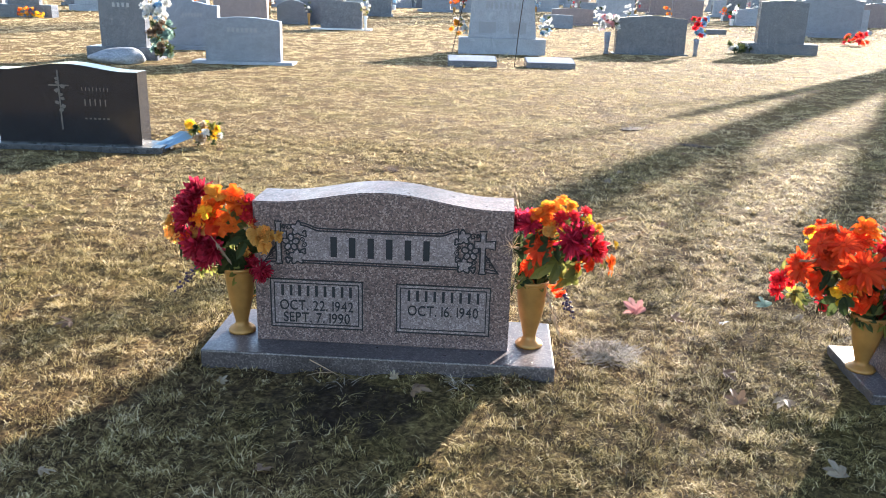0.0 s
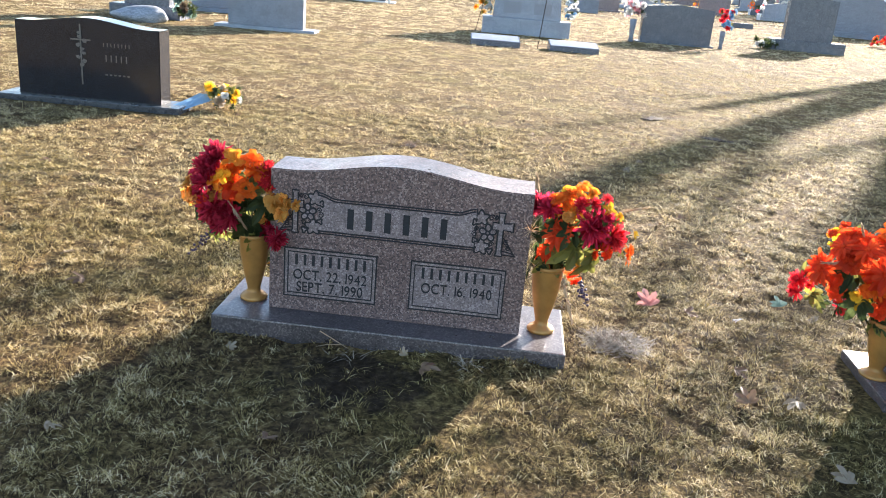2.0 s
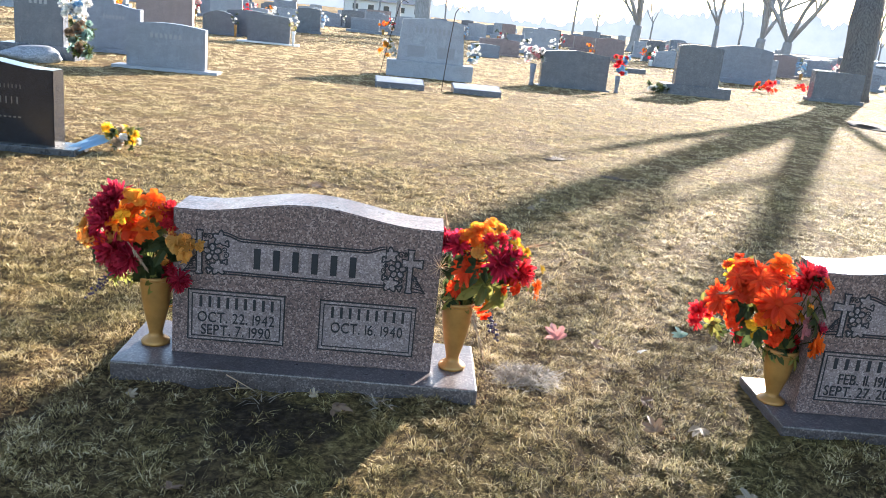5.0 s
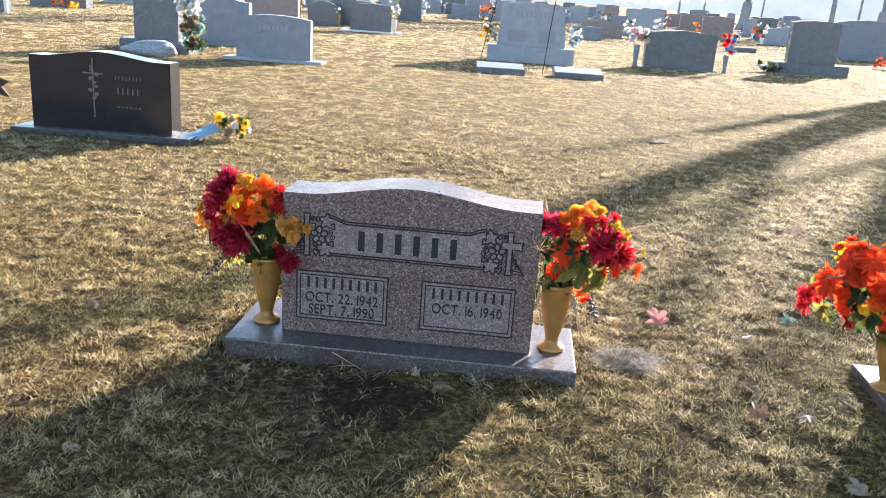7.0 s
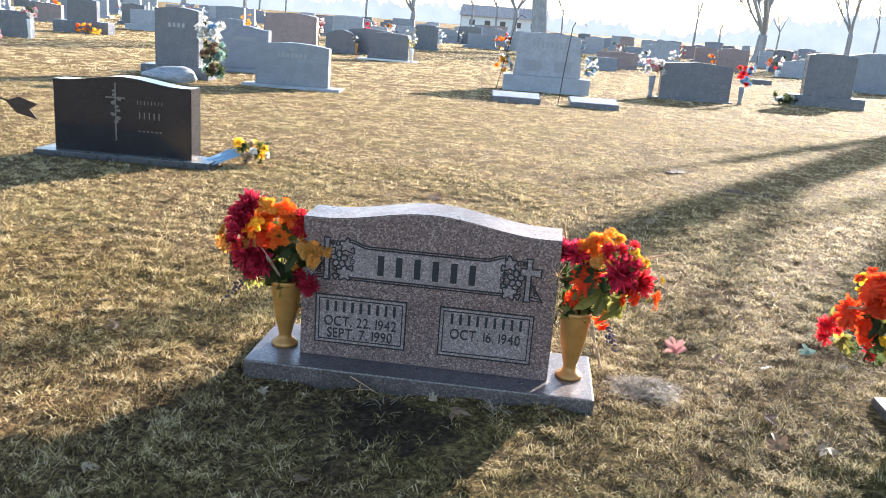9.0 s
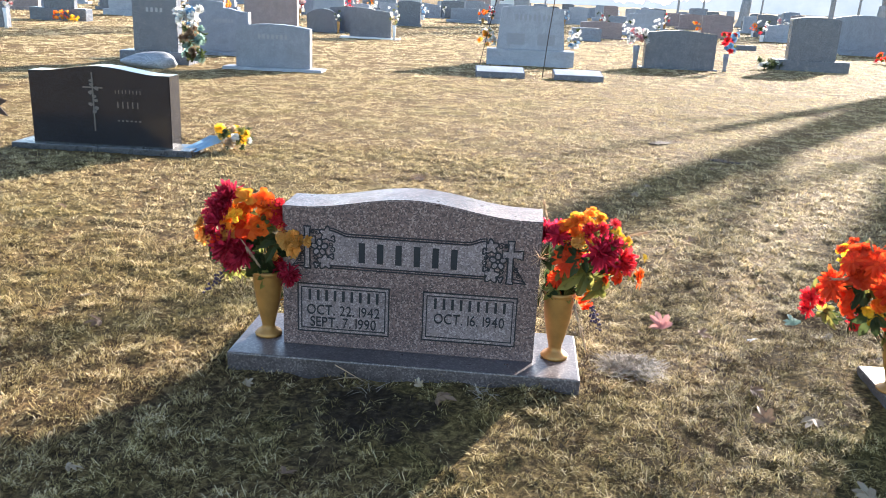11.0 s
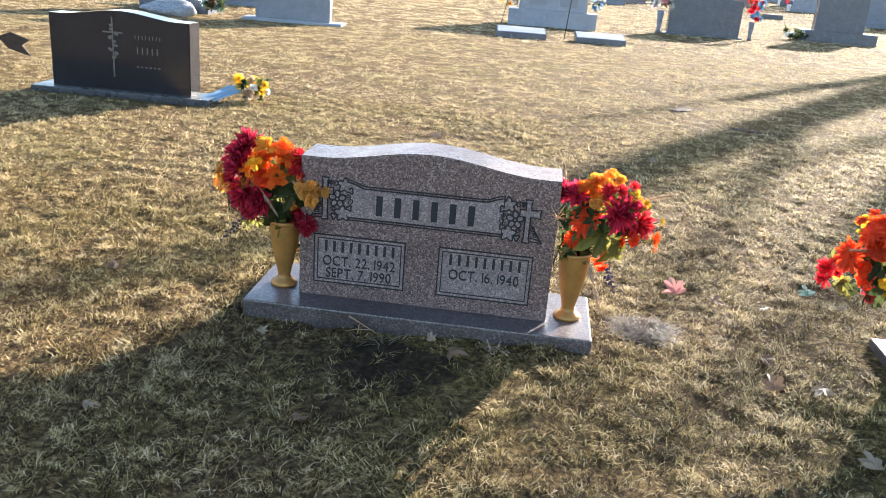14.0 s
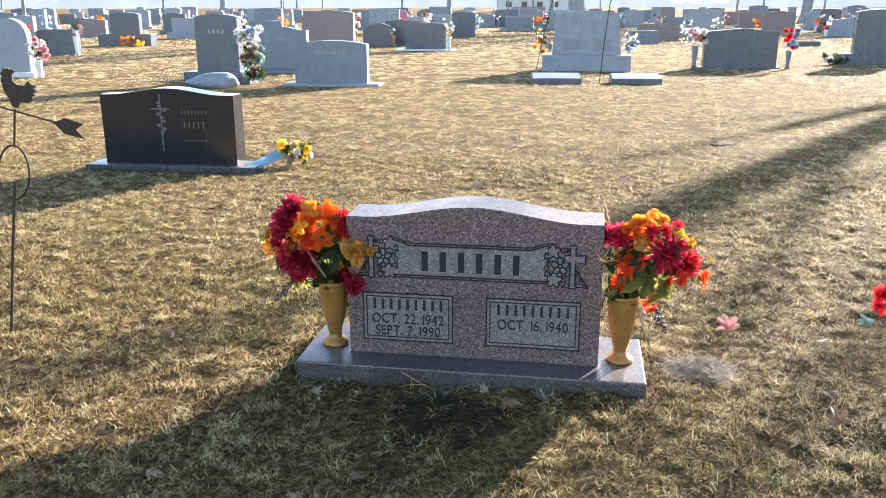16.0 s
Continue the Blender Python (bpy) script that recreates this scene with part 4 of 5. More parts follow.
def turf_clod(x, y, size, seed, label):
    """A scuffed clump of earth with roots and dead stems."""
    rng = random.Random(seed)
    g = thing("turf_clod", (x, y, rise(x, y)), rng.uniform(0, 360), label, "turf clod", "scuffed clods on the lawn")
    bm = bmesh.new()
    bmesh.ops.create_icosphere(bm, subdivisions=3, radius=1.0)
    for v in bm.verts:
        k = size * (1 + 0.5 * noise.noise(v.co * 1.6 + Vector((seed, 0, 0))) + 0.3 * noise.noise(v.co * 5))
        v.co = Vector((v.co.x * k * 1.3, v.co.y * k * 0.7, v.co.z * k * 0.10))
    part("earth", bm, SOIL, g, "dark crumbled earth", True)
    bm = bmesh.new()
    for _ in range(150):
        a, r = rng.uniform(0, 6.28), size * 1.2 * math.sqrt(rng.random())
        p = Vector((r * 1.2 * math.cos(a), r * 0.7 * math.sin(a), rng.uniform(0, size * 0.15)))
        d = Vector((rng.uniform(-1, 1), rng.uniform(-1, 1), rng.uniform(0, 0.5))).normalized() * rng.uniform(0.03, 0.08)
        s = d.cross(Vector((0, 0, 1))).normalized() * 0.003
        bm.faces.new([bm.verts.new(q) for q in (p - s, p + s, p + d)])
    tagged(part("stem_mat", bm, DRYLEAF, g), "", "", "", "stuff")


turf_clod(1.88, 6.05, 0.15, 1, "dark scuffed clod of earth and stems")
turf_clod(2.30, 5.18, 0.12, 2, "brown clump of dead stems on the lawn")
turf_clod(-0.40, 3.55, 0.08, 3, "small brown clod behind the stone")
turf_clod(9.7, 14.5, 0.55, 4, "dark patch of leaf litter and earth by the tree")
tw = thing("fallen_twig", (-0.17, -0.16, rise(-0.17, -0.16) + 0.02), 0, "thin pale twig lying against the base", "twig")
b = rod(bmesh.new(), [(-0.06, 0.01, 0.035), (-0.02, 0.0, 0.02), (0.05, -0.03, 0.0)], [0.0022, 0.002, 0.001], 5)
part("stem", b, WHEAT, tw)
b = rod(bmesh.new(), [(0.03, -0.02, 0.006), (-0.02, -0.03, 0.006), (-0.06, -0.045, 0.0)], [0.0018, 0.0015, 0.0008], 5)
part("side_shoot", b, WHEAT, tw)
rl = random.Random(5)
for k in range(46):
    fallen_leaf(rl.uniform(-2.6, 3.6), rl.uniform(-1.1, 5.0), rl.uniform(0.035, 0.07), rl.choice((DRYLEAF, DRYLEAF, PALELEAF)), "small dry leaf caught in the grass", 0.025)


# ---- black stone and the stones around ----
bl = gravestone((-3.11, 3.82, 0), 2, 1.19, 0.655, 0.22, 0.055, "serp", BLACK, (1.53, 0.34, 0.05), BLACK_SAWN, "polished black granite gravestone with an etched cross", bevel=0.006)
b = bmesh.new()
box(b, -0.062, -0.050, -0.003, 0.002, 0.17, 0.655)
box(b, -0.14, 0.03, -0.0034, 0.002, 0.525, 0.537)
for k in range(9):
    a = k * 0.7
    cx, cz = -0.05 + 0.03 * math.sin(k * 2.3), 0.33 + 0.032 * k
    petal_pts = [(cx + 0.022 * math.cos(a + t * 1.256), cz + 0.022 * math.sin(a + t * 1.256) * (1 if t % 2 else 0.6)) for t in range(5)]
    vs = [b.verts.new((px, -0.0045 - 0.0003 * k, pz)) for px, pz in petal_pts]
    b.faces.new(vs)
part("etched_cross", b, BLACK_ETCH, bl, "pale etched cross with vine")
bars(bl, BLACK_ETCH, 0.21, 0.055, 5, 0.13, 0.37, 0.0, 0.22, label="pale etched stroke")
bars(bl, BLACK_ETCH, 0.24, 0.03, 8, 0.12, 0.49, 0.0, 0.2, label="pale etched stroke")
bars(bl, BLACK_ETCH, 0.22, 0.012, 6, 0.13, 0.26, 0.0, 0.5, label="pale etched stroke")

ROW = "gravestones of the middle rows"
gravestone((-4.02, 11.75, 0), 3, 1.30, 0.74, 0.24, 0.06, "oval", GREY, (1.75, 0.42, 0.05), GREY_LIGHT, "hazed grey granite gravestone on a pale base", ROW, face=7)
gravestone((-6.22, 11.95, 0), 3, 0.80, 1.02, 0.26, 0.05, "oval", DARK, (1.25, 0.5, 0.22), DARK, "tall dark granite gravestone behind a boulder", ROW, face=4)
gravestone((-5.88, 14.5, 0), 3, 1.04, 0.88, 0.24, 0.07, "serp", GREY, (1.6, 0.45, 0.08), GREY, "grey granite gravestone with a serpentine top", ROW, face=7)
gravestone((-6.7, 20.6, 0), 3, 1.42, 1.0, 0.3, 0.07, "oval", ROSE, (1.9, 0.5, 0.26), ROSE, "large rose-grey granite gravestone", ROW)
gravestone((-6.75, 26.8, 0), 3, 1.1, 0.72, 0.25, 0.2, "oval", DARK, (1.5, 0.45, 0.08), DARK, "dark gravestone with flowers at its ends", ROW)
gravestone((-4.55, 24.0, 0), 3, 1.30, 0.82, 0.25, 0.05, "oval", DARK, (1.9, 0.45, 0.05), WHITE, "dark granite gravestone on a pale base", ROW)
gravestone((-5.9, 27.5, 0), 3, 1.5, 0.95, 0.25, 0.05, "oval", DARK, None, None, "dark gravestone standing in a back row", ROW)
gravestone((-5.1, 36.8, 0), 3, 1.05, 1.0, 0.3, 0.06, "oval", DARK, (1.2, 0.5, 0.12), DARK, "dark upright gravestone with a pale emblem", ROW)
gravestone((-4.7, 55.0, 0), 3, 1.5, 0.95, 0.3, 0.06, "oval", DARK, (1.9, 0.5, 0.2), DARK, "dark gravestone far off", ROW)
gravestone((-4.2, 76.0, 0), 3, 2.2, 1.1, 0.3, 0.05, "flat", ROSE, (2.4, 0.5, 0.2), ROSE, "wide rose gravestone far off", ROW)
ob = gravestone((0.47, 16.05, 0), 3, 1.48, 0.93, 0.34, 0.05, "taper", GREY_LIGHT, (1.9, 0.62, 0.34), GREY_LIGHT, "tapered pale grey gravestone on a high base", ROW)
for px in (-0.33, 0.33):
    part("panel", box(bmesh.new(), px - 0.19, px + 0.19, -0.004, 0.002, 0.44, 0.68), FACE_BAR, ob, "pale inscription panel")
bars(ob, FACE_BAR, 0.8, 0.12, 8, -0.4, 0.96, 0.0, 0.5, label="pale worn stroke")
for cx, cy in ((-0.06, 12.72), (1.375, 12.83)):
    g = thing("grave_marker", (cx, cy, 0), 5, "low slant-topped grey granite marker in the lawn", "grave marker", "pair of low markers")
    b = bmesh.new()
    box(b, -0.45, 0.45, 0, 0.42, -0.05, 0.10, 0.006)
    for v in b.verts:
        if v.co.z > 0.05 and v.co.y > 0.2:
            v.co.z += 0.07
    part("block", b, DARK, g)
    # thin plate that makes the top paler than the block below
    b = box(bmesh.new(), -0.43, 0.43, 0.015, 0.405, 0.09, 0.105)
    for v in b.verts:
        if v.co.y > 0.2:
            v.co.z += 0.07
    part("top_plate", b, GREY_LIGHT, g, "paler plate laid over the top")
gravestone((2.6, 30.0, 0), 3, 1.12, 0.55, 0.25, 0.02, "oval", GREY, None, None, "small plain grey gravestone", ROW)
gravestone((3.9, 17.25, 0), 3, 1.60, 0.85, 0.26, 0.07, "apex", DARK, (1.75, 0.4, 0.03), DARK, "wide dark gravestone with vases at both ends", ROW)
gravestone((8.1, 28.9, 0), 3, 1.0, 0.22, 0.4, 0.0, "flat", DARK, None, None, "low dark block marker", ROW)
gravestone((7.35, 18.9, 0), -4, 1.12, 1.02, 0.36, 0.05, "oval", DARK, (1.75, 0.6, 0.26), DARK, "dark upright gravestone on a wide base", ROW)
gravestone((12.2, 28.9, 0), -4, 2.1, 1.2, 0.35, 0.14, "oval", GREY, (2.4, 0.6, 0.18), GREY, "wide grey gravestone behind red flowers", ROW)
gravestone((12.65, 22.2, 0), -4, 1.45, 0.80, 0.4, 0.04, "flat", DARK, (1.6, 0.55, 0.1), DARK, "blocky dark grey gravestone beneath the tree", ROW)
gravestone((23.6, 37.6, 0), -4, 1.9, 1.2, 0.35, 0.06, "oval", DARK, None, None, "dark gravestone with a red wreath", ROW)
gravestone((-11.0, 12.8, 0), 6, 0.72, 1.05, 0.2, 0.0, "round", GREY_LIGHT, (0.95, 0.4, 0.1), WHITE, "pale grey gravestone with a rounded top", ROW)
gravestone((-14.9, 20.3, 0), 6, 1.20, 0.80, 0.25, 0.05, "oval", DARK, None, None, "dark gravestone with flowers at its ends", ROW)
gravestone((-15.9, 26.0, 0), 6, 1.05, 0.75, 0.3, 0.05, "oval", DARK, (1.95, 0.6, 0.42), DARK, "dark gravestone on a long high base", ROW)

# boulder and shrub by the tall dark stone
g = thing("boulder", (-6.05, 11.25, 0), 8, "pale grey fieldstone boulder lying on the lawn", "boulder")
b = bmesh.new()
bmesh.ops.create_icosphere(b, subdivisions=4, radius=1.0)
for v in b.verts:
    k = 1 + 0.20 * noise.noise(v.co * 1.1) + 0.10 * abs(noise.noise(v.co * 2.6)) + 0.02 * noise.noise(v.co * 5)
    v.co = Vector((v.co.x * 0.46 * k, v.co.y * 0.30 * k, max(-0.3, v.co.z * 0.19 * k * (0.78 + 0.3 * v.co.x) + 0.10 + 0.03 * v.co.x)))
part("rock", b, granite("pale_fieldstone", (0.26, 0.27, 0.29), (0.36, 0.37, 0.39), (0.46, 0.47, 0.48), 60, 0.7, 0.3, 0.3, 0.5), g, smooth=True)


def flower_clump(x, y, z, size, mats, n, label, tall=1.0, vase_h=0.0, vase_mat=None):
    g = thing("grave_flowers", (x, y, z), 0, label, "flowers", "flowers along the rows")
    if vase_h:
        b = bmesh.new()
        lathe(b, [(size * 0.3, 0.0), (size * 0.2, vase_h * 0.2), (size * 0.3, vase_h * 0.7), (size * 0.36, vase_h), (size * 0.3, vase_h)], 12)
        part("vase", b, vase_mat, g, smooth=True)
    for k in range(n):
        a, r = random.uniform(0, 6.28), size * math.sqrt(random.random())
        p = Vector((r * math.cos(a), r * math.sin(a), vase_h + size * tall * random.uniform(0.2, 1.5)))
        mat = random.choice(mats)
        kind = "bloom" if y > 22 else "spray" if mat in (LEAF_GREEN, LEAF_OLIVE) else random.choice(("mum", "lily"))
        place_head(g, kind, mat, p, size * random.uniform(0.6, 0.95), (p.x, p.y - size * 0.6, size * 0.7))
    return g


flower_clump(-5.28, 11.35, 0.05, 0.20, (LEAF_GREEN, LEAF_GREEN, TEAL, DRYLEAF), 64, "grey-green artificial shrub beside the dark stone", 2.1)
flower_clump(-5.35, 11.35, 0.66, 0.19, (PALE, PALE, PALE, BLUEP), 34, "white and pale blue flowers above a shrub", 1.2)
sp = flower_clump(-2.10, 4.22, 0.02, 0.125, (YELLOW, PALE, WHEAT, LEAF_GREEN, LEAF_OLIVE, LEAF_GREEN), 40, "yellow sunflowers and white blooms with a blue ribbon", 0.9)
place_head(sp, "daisy", YELLOW, (-0.12, -0.05, 0.17), 0.11, (0, -1, 0.4))
place_head(sp, "daisy", YELLOW, (0.09, -0.05, 0.08), 0.08, (0.2, -1, 0.4))
b = bmesh.new()
for k in range(3):
    ox = -0.10 - 0.05 * k
    pts = [Vector((ox, 0.0, 0.10)), Vector((ox - 0.05, -0.10, 0.06)), Vector((ox - 0.12, -0.22 - 0.03 * k, 0.03)), Vector((ox - 0.17, -0.34, 0.015))]
    prev = None
    for i, p in enumerate(pts):
        a, c = b.verts.new(p + Vector((-0.035, 0, 0.008 * (i % 2)))), b.verts.new(p + Vector((0.035, 0, -0.006 * (i % 2))))
        if prev:
            b.faces.new((prev[0], prev[1], c, a))
        prev = (a, c)
part("ribbon", b, BLUEP, sp, "pale blue cloth ribbon")

flower_clump(2.88, 17.1, 0, 0.22, (PINKP, PALE, PINKP, PALE, LEAF_GREEN), 26, "pink and white flowers in a grey vase", 1.0, 0.5, GREY)
flower_clump(4.92, 17.2, 0, 0.19, (RED, RED, LEAF_GREEN, BLUEP, LEAF_OLIVE), 26, "red flowers with blue ribbon in a grey vase", 1.6, 0.4, GREY)
flower_clump(-0.48, 15.95, 0.34, 0.16, (OCHRE, LEAF_OLIVE, AMBER, PALE), 24, "faded yellow flowers at a stone's end", 1.8)
flower_clump(1.42, 15.95, 0.34, 0.14, (PALE, BLUEP, PALE, LEAF_GREEN), 24, "pale flowers at a stone's end", 2.4)
flower_clump(6.3, 18.7, 0.0, 0.26, (PALE, LEAF_GREEN, LEAF_GREEN, PALE), 20, "white flowers with greenery lying by a base", 0.5)
flower_clump(11.2, 24.0, 0.0, 0.30, (RED, RED, LEAF_OLIVE, REDORANGE), 20, "red flowers lying on the lawn", 0.8)
flower_clump(13.3, 26.0, 0.0, 0.28, (RED, REDORANGE, RED), 12, "red flowers beside a grave", 0.6)
flower_clump(-10.35, 12.7, 0.0, 0.2, (PALE, LEAF_GREEN, PALE, PINKP), 20, "white flowers in a white vase", 1.3, 0.35, WHITE)
flower_clump(-14.1, 20.0, 0.0, 0.2, (PALE, PINKP, LEAF_GREEN), 14, "white and pink flowers in a tall vase", 1.2, 0.55, WHITE)
flower_clump(-15.6, 19.9, 0.0, 0.2, (RED, REDORANGE, LEAF_GREEN), 12, "red flowers at a stone's end", 2.0, 0.3, WHITE)
flower_clump(-15.6, 25.5, 0.0, 0.22, (ORANGE, REDORANGE, AMBER), 12, "orange flowers before a base", 1.0)
flower_clump(-15.1, 25.5, 0.0, 0.18, (YELLOW, AMBER), 10, "yellow flowers before a base", 0.9)
flower_clump(-7.5, 26.4, 0.3, 0.25, (PALE, PINKP, LEAF_GREEN, PALE), 16, "white flowers at a stone's end", 1.6, 0.3, GOLD)
flower_clump(-6.1, 26.4, 0.0, 0.16, (LEAF_GREEN, LEAF_GREEN, PALE), 10, "greenery in a gold vase", 1.4, 0.4, GOLD)
flower_clump(-3.75, 23.8, 0.0, 0.17, (PALE, PALE, LEAF_OLIVE), 14, "tall white flowers in a vase", 2.4, 0.45, WHITE)


# ---- rooster vane and plant hook ----
rv = thing("weather_vane", pose(-2.065, 0.20, 0, 0, 10, 0), 0, "rusty iron rooster weather vane on a stake", "garden stake")
b = bmesh.new()
rod(b, [(0, 0, -0.1), (0, 0, 0.30), (0.005, 0, 0.68)], 0.006, 8)
part("stake", b, IRON, rv)
b = bmesh.new()
ring = [(0.07 * math.cos(2 * math.pi * k / 28), 0, 0.72 + 0.115 * math.sin(2 * math.pi * k / 28)) for k in range(29)]
rod(b, ring, 0.0045, 6)
part("ring", b, IRON, rv, "oval iron ring")
b = bmesh.new()
rod(b, [(0, 0, 0.835), (0, 0, 0.99)], 0.005, 6)
rod(b, [(-0.30, 0, 1.0), (0.22, 0, 0.965)], 0.004, 6)
part("arm", b, IRON, rv)
b = bmesh.new()
extrude_outline(b, [(0.17, 0.965), (0.22, 0.995), (0.30, 0.985), (0.27, 0.957), (0.31, 0.925), (0.22, 0.93)], -0.002, 0.002)
part("arrow_tail", b, IRON, rv)
b = bmesh.new()
rooster = [(-0.01, 1.0), (0.02, 1.0), (0.03, 1.04), (0.08, 1.05), (0.105, 1.08), (0.09, 1.09), (0.118, 1.105), (0.10, 1.115), (0.122, 1.135), (0.10, 1.145), (0.118, 1.17), (0.09, 1.17), (0.07, 1.19), (0.05, 1.155), (0.01, 1.15), (-0.015, 1.17), (-0.02, 1.21), (-0.005, 1.235), (-0.025, 1.25), (-0.03, 1.235), (-0.045, 1.252), (-0.052, 1.235), (-0.07, 1.24), (-0.075, 1.215), (-0.10, 1.20), (-0.075, 1.19), (-0.08, 1.16), (-0.065, 1.10), (-0.03, 1.045)]
extrude_outline(b, [(px * 0.78, 0.995 + (pz - 1.0) * 0.62) for px, pz in rooster], -0.003, 0.003)
part("rooster", b, IRON, rv, "flat cut-out rooster with notched tail")

hk = thing("shepherd_hook", (0.70, 12.9, 0), 0, "thin dark iron plant hook in the lawn", "plant hook")
b = bmesh.new()
rod(b, [(0, 0, -0.1), (0.06, 0, 0.7), (0.13, 0, 1.42), (0.17, 0, 1.50), (0.25, 0, 1.54), (0.33, 0, 1.52), (0.38, 0, 1.45)], 0.008, 7)
part("rod", b, IRON, hk)
hk = thing("shepherd_hook", (-0.62, 15.6, 0), 0, "thin dark iron plant hook by a stone", "plant hook")
b = bmesh.new()
rod(b, [(0, 0, -0.1), (0.16, 0, 0.7), (0.34, 0, 1.5), (0.42, 0, 1.6), (0.52, 0, 1.55)], 0.008, 7)
part("rod", b, IRON, hk)


# ---- far rows ----
rf = random.Random(21)
# mostly lighter bluish granites, painting the haze over the far rows
FARMATS = (DARK, GREY, GREY, GREY_LIGHT, ROSE, GREY_LIGHT)
FARWORDS = {DARK.name: "dark polished", GREY.name: "grey granite", ROSE.name: "rose granite", GREY_LIGHT.name: "pale granite"}
for row, (yy, gap) in enumerate(((33, 4.0), (40, 3.2), (47, 3.0), (54, 3.0), (62, 3.2), (71, 3.4), (81, 4.2), (92, 5.5), (108, 7.0))):
    x = -yy * 0.75 - 4
    while x < yy * 0.80 + 4:
        x += gap * rf.uniform(0.6, 1.5)
        if yy < 45 and -8 < x < 8 and rf.random() < 0.7:
            continue
        mat = rf.choice(FARMATS)
        w, h = rf.uniform(0.9, 1.7), rf.uniform(0.6, 1.15)
        style = rf.choice(("oval", "serp", "flat", "oval", "apex"))
        y = yy + rf.uniform(-1.2, 1.2)
        gravestone((x, y, 0), rf.uniform(-4, 4), w, h, 0.28, 0.06, style, mat, (w * 1.3, 0.5, rf.choice((0.06, 0.15, 0.25))), mat, FARWORDS[mat.name] + " gravestone in a far row", "gravestones of the far rows", bevel=0.02)
        if rf.random() < 0.8 and yy < 80:
            pal = rf.choice(((RED, RED, LEAF_GREEN), (PALE, LEAF_GREEN, PALE), (PINKP, PALE), (RED, PALE, LEAF_GREEN), (AMBER, ORANGE), (BLUEP, PALE)))
            flower_clump(x + rf.choice((-1, 1)) * (w * 0.5 + 0.25), y - 0.2, 0, rf.uniform(0.2, 0.32), pal, 10, "bright artificial flowers beside a far grave", 1.3, 0.3, rf.choice((WHITE, GREY, GOLD)))


# ---- trees ----
def branch(splines, p, d, length, radius, depth, rng, wobble=0.16, side_share=0.5):
    pts, q = [(p.copy(), radius)], p.copy()
    steps = 4 if depth > 1 else 3
    for k in range(steps):
        d = (d + Vector((rng.uniform(-1, 1), rng.uniform(-1, 1), rng.uniform(-0.5, 0.9))) * wobble).normalized()
        q = q + d * length / steps
        pts.append((q.copy(), radius * (1 - 0.5 * (k + 1) / steps)))
        if depth and k:
            for _ in range(2):
                side = Vector((rng.uniform(-1, 1), rng.uniform(-1, 1), rng.uniform(-0.1, 0.8))).normalized()
                branch(splines, q.copy(), (d * 0.75 + side * 0.75).normalized(), length * rng.uniform(0.5, 0.7), radius * side_share, depth - 1, rng)
    splines.append(pts)


def tree(at, height, radius, seed, depth, label, lean=(0.0, 0.0), limbs=None, fork=0.3, wobble=0.16, side_share=0.5, skin=None):
    skin = skin or BARK
    rng = random.Random(seed)
    g = thing("tree", at, 0, label, "tree", "bare trees")
    b = bmesh.new()
    top = Vector((lean[0], lean[1], height * fork))
    pts = [Vector((0, 0, -0.2)), Vector((0, 0, 0.15)), top * 0.25, top * 0.5, top * 0.75, top]
    rod(b, pts, [radius * 1.5, radius * 1.22, radius * 1.03, radius * 0.97, radius * 0.93, radius * 0.9], 18)
    for v in b.verts:
        v.co += Vector((v.co.x - v.co.z * lean[0] / max(0.1, top.z), v.co.y, 0)) * 0.12 * noise.noise(v.co * 3.0)
    part("trunk", b, skin, g, "ridged grey-brown trunk" if skin == BARK else "trunk paled by painted haze", True)
    splines = []
    for d, ln, r in limbs or [((rng.uniform(-0.7, 0.7), rng.uniform(-0.7, 0.7), 1.0), height * rng.uniform(0.45, 0.6), radius * 0.55) for _ in range(4)]:
        branch(splines, top.copy(), Vector(d).normalized(), ln, r, depth, rng, wobble, side_share)
    cu = bpy.data.curves.new("crown", "CURVE")
    cu.dimensions = "3D"
    cu.bevel_depth = 1.0
    cu.bevel_resolution = 0
    cu.resolution_u = 1
    for pts in splines:
        s = cu.splines.new("POLY")
        s.points.add(len(pts) - 1)
        for sp_, (q, r) in zip(s.points, pts):
            sp_.co, sp_.radius = (*q, 1.0), max(r, 0.008)
    cu.materials.append(skin)
    ob = new("crown", cu)
    ob.parent = g
    tagged(ob, "bare twiggy winter branches")
    return g


tree((14.45, 25.0, 0), 15.0, 0.50, 3, 1, "big bare tree with a leaning trunk", (0.80, 1.6), [((-0.40, 0.21, 1.0), 4.3, 0.22), ((-0.19, 0.10, 1.0), 5.8, 0.50), ((0.03, -0.015, 1.0), 5.3, 0.36), ((0.5, -0.25, 1.0), 3.4, 0.15)], 0.23, 0.05, 0.25)
tree((0.1, 43.0, 0), 14.0, 0.42, 31, 3, "bare tree with a thick trunk among the graves", (-0.3, 0.3), skin=HAZED_BARK)
for i, (x, y, h, r) in enumerate(((18, 71, 13, 0.42), (37, 92, 14, 0.5), (29.5, 67, 12, 0.4), (30, 120, 15, 0.4), (-20, 128, 14, 0.4), (-52, 118, 13, 0.45), (54, 84, 13, 0.4))):
    tree((x, y, 0), h, r, 40 + i, 3, "bare winter tree far across the cemetery", (0.2, 0.0), fork=0.17, skin=HAZED_BARK)
for i, (x, y, h, r) in enumerate(((-45, 62, 7, 0.16), (70, 130, 14, 0.4), (-5, 145, 13, 0.4), (48, 140, 14, 0.4))):
    tree((x, y, 0), h, r, 70 + i, 2, "slender bare tree in the distance", (0.1, 0.0), skin=HAZED_BARK)

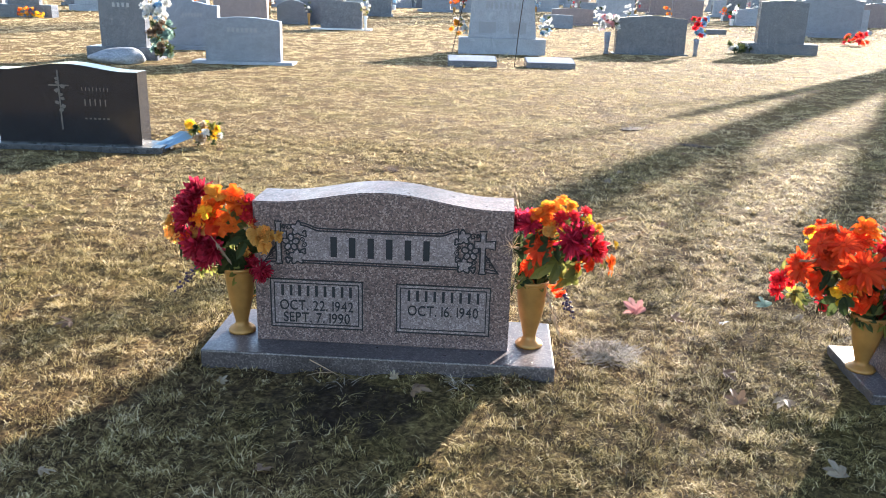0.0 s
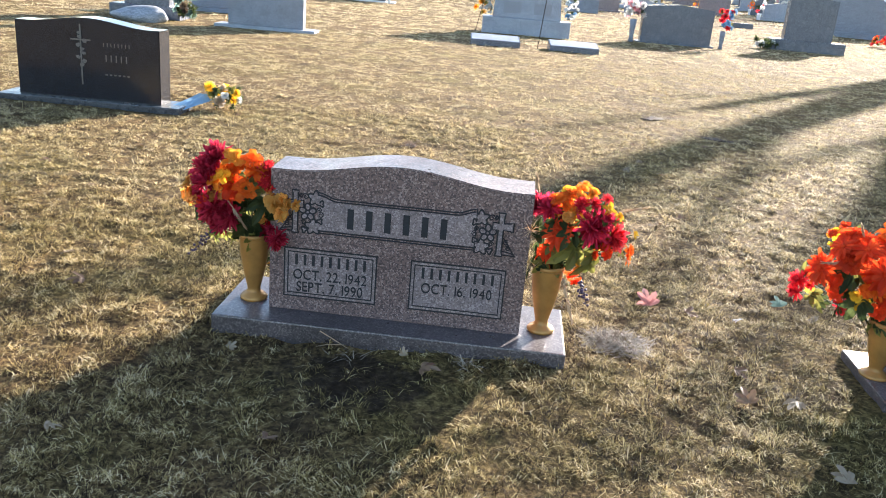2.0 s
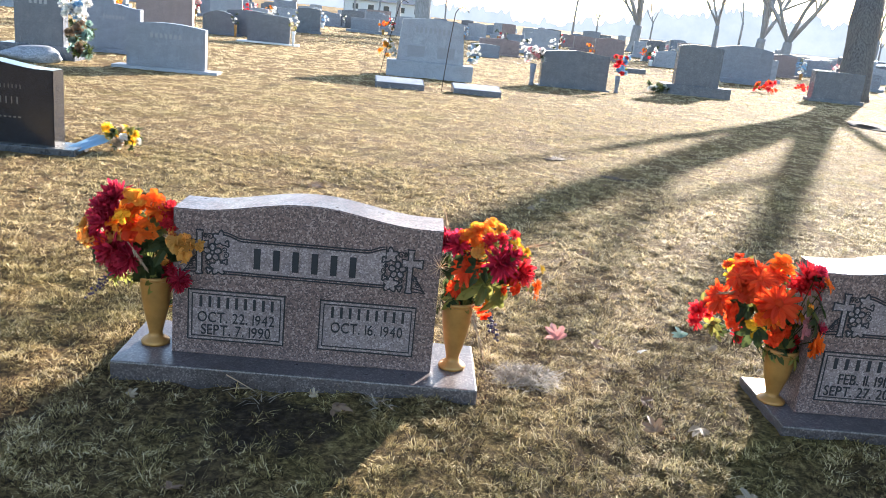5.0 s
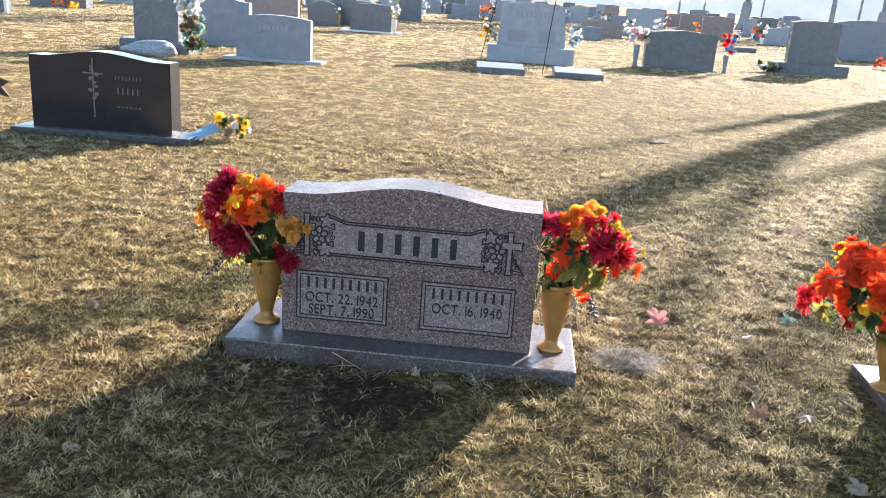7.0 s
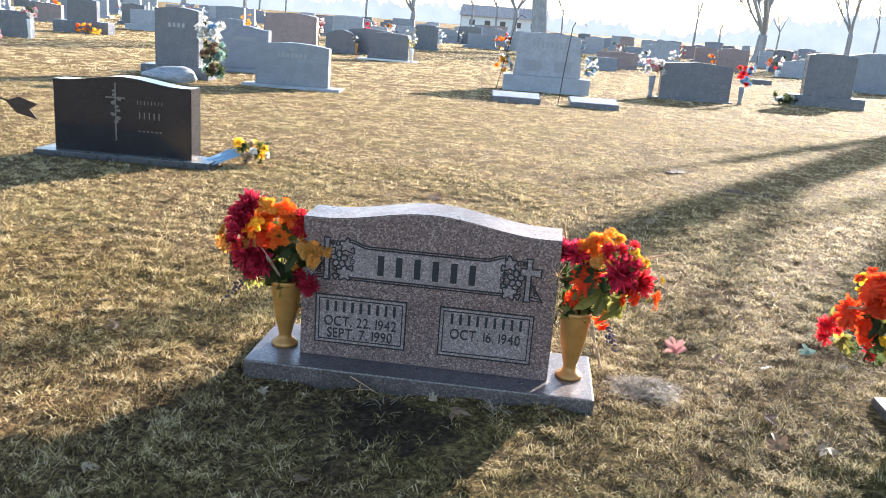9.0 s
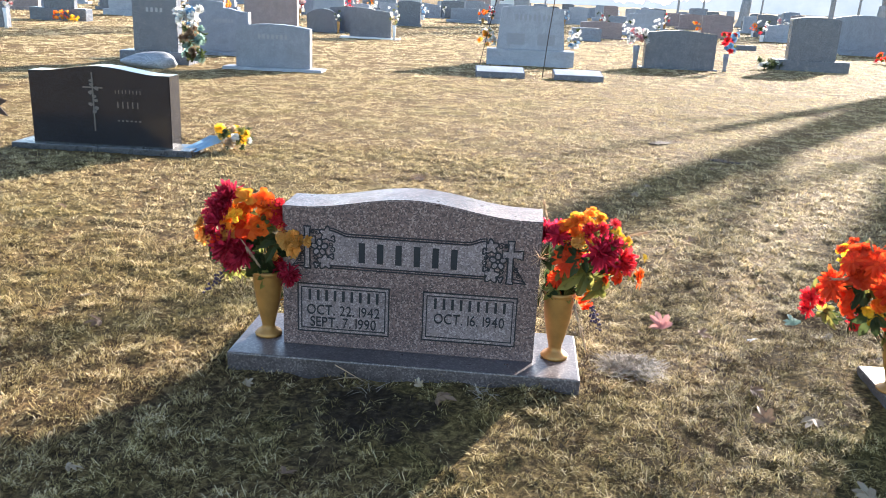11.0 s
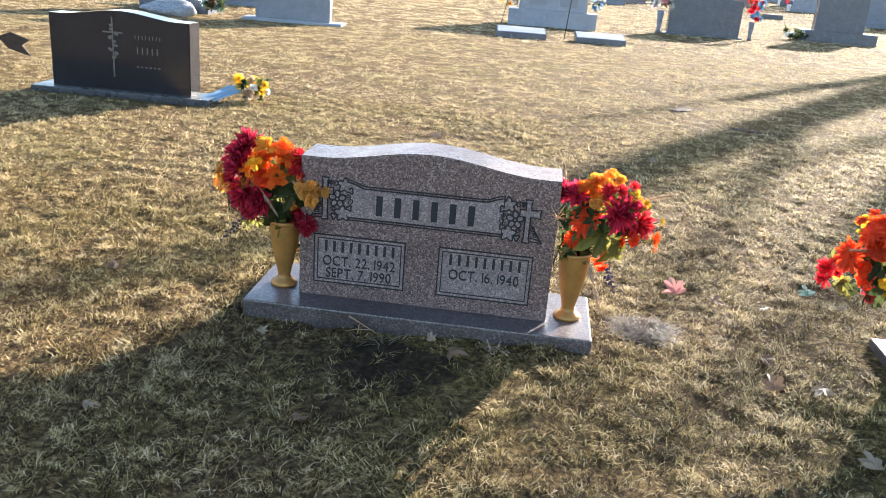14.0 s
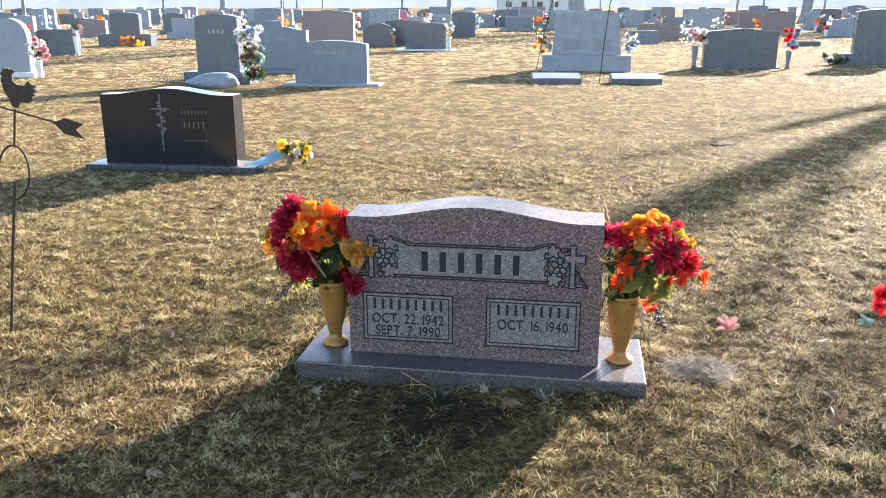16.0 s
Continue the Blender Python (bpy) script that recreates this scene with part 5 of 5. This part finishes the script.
# a thin belt of bare trees along the horizon
belt = [tree((-60 + 45 * k, 175, 0), 13 + 3 * k, 0.22, 90 + k, 2, "bare tree in the belt along the horizon", (0.2, 0.0), skin=HAZED_BARK) for k in range(3)]
rb = random.Random(8)
for k in range(16):
    az = radians(-34 + 78 * (k + rb.uniform(-0.9, 0.9)) / 16)
    far_off = rb.uniform(160, 250)
    copy_thing(belt[k % 3], pose(far_off * math.sin(az), far_off * math.cos(az), 0, 0, 0, rb.uniform(0, 360)))

# woods on the skyline, very far off, their haze painted as a pale glow
HAZE = Nodes("glowing_haze_skyline")
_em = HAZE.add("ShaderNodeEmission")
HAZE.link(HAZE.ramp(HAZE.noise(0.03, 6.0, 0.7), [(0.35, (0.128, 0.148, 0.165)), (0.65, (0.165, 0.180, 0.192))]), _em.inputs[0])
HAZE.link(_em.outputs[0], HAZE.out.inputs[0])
b = bmesh.new()
prev = None
for k in range(1600):
    az = radians(-70 + 140 * k / 1599)
    deg = math.degrees(az)
    crowns = 7.0 + 5.0 * noise.noise((deg * 0.22, 0, 1)) + 4.5 * noise.noise((deg * 1.1, 0, 2)) + 3.0 * noise.noise((deg * 3.5, 0, 3)) + 1.6 * noise.noise((deg * 12, 0, 4))
    crowns += 9.0 * max(0.0, 1 - abs(deg - 20) / 10) - 4.0 * max(0.0, 1 - abs(deg - 8) / 6)
    lo = b.verts.new((600 * math.sin(az), 600 * math.cos(az), -1.0))
    hi = b.verts.new((600 * math.sin(az), 600 * math.cos(az), max(2.5, crowns * 1.5)))
    if prev:
        b.faces.new((prev[0], lo, hi, prev[1]))
    prev = (lo, hi)
tagged(new("backdrop", as_mesh("backdrop", b, HAZE.mat)), "pale glowing backdrop of hazy woods on the skyline", "backdrop", "", "structure")

# low building beyond the graves
for x, y, w, h in ((-9.0, 185.0, 18.0, 3.0),):
    g = thing("house", (x, y, 0), 0, "long low pale house beyond the graves", "house")
    b = bmesh.new()
    box(b, -w / 2, w / 2, 0, 9, -0.2, h)
    part("wall", b, WHITE, g)
    b = bmesh.new()
    vs = [b.verts.new(q) for q in ((-w / 2 - 0.5, -0.6, h), (w / 2 + 0.5, -0.6, h), (w / 2 + 0.5, 4.5, h + 2.4), (-w / 2 - 0.5, 4.5, h + 2.4), (-w / 2 - 0.5, 9.6, h), (w / 2 + 0.5, 9.6, h))]
    b.faces.new((vs[0], vs[1], vs[2], vs[3]))
    b.faces.new((vs[3], vs[2], vs[5], vs[4]))
    b.faces.new((vs[0], vs[3], vs[4]))
    b.faces.new((vs[1], vs[5], vs[2]))
    b.faces.new((vs[0], vs[4], vs[5], vs[1]))
    bmesh.ops.recalc_face_normals(b, faces=b.faces)
    # roof colour lightened to stand in for the haze at this distance
    part("roof", b, plain("hazed_shingle", (0.38, 0.33, 0.30), 0.85, 0, 0.25, 3), g)
    for k in range(5):
        wx = -w / 2 + w * (k + 0.7) / 5.4
        win = bmesh.new()
        box(win, wx - 0.7, wx + 0.7, -0.05, 0.02, 1.0, 2.3)
        o = part("window", win, WHITE, g, "framed window")
        win = bmesh.new()
        box(win, wx - 0.6, wx + 0.6, -0.07, -0.052, 1.1, 2.2)
        part("pane", win, plain("dark_glass", (0.05, 0.06, 0.07), 0.1, 0, 0.1), o)
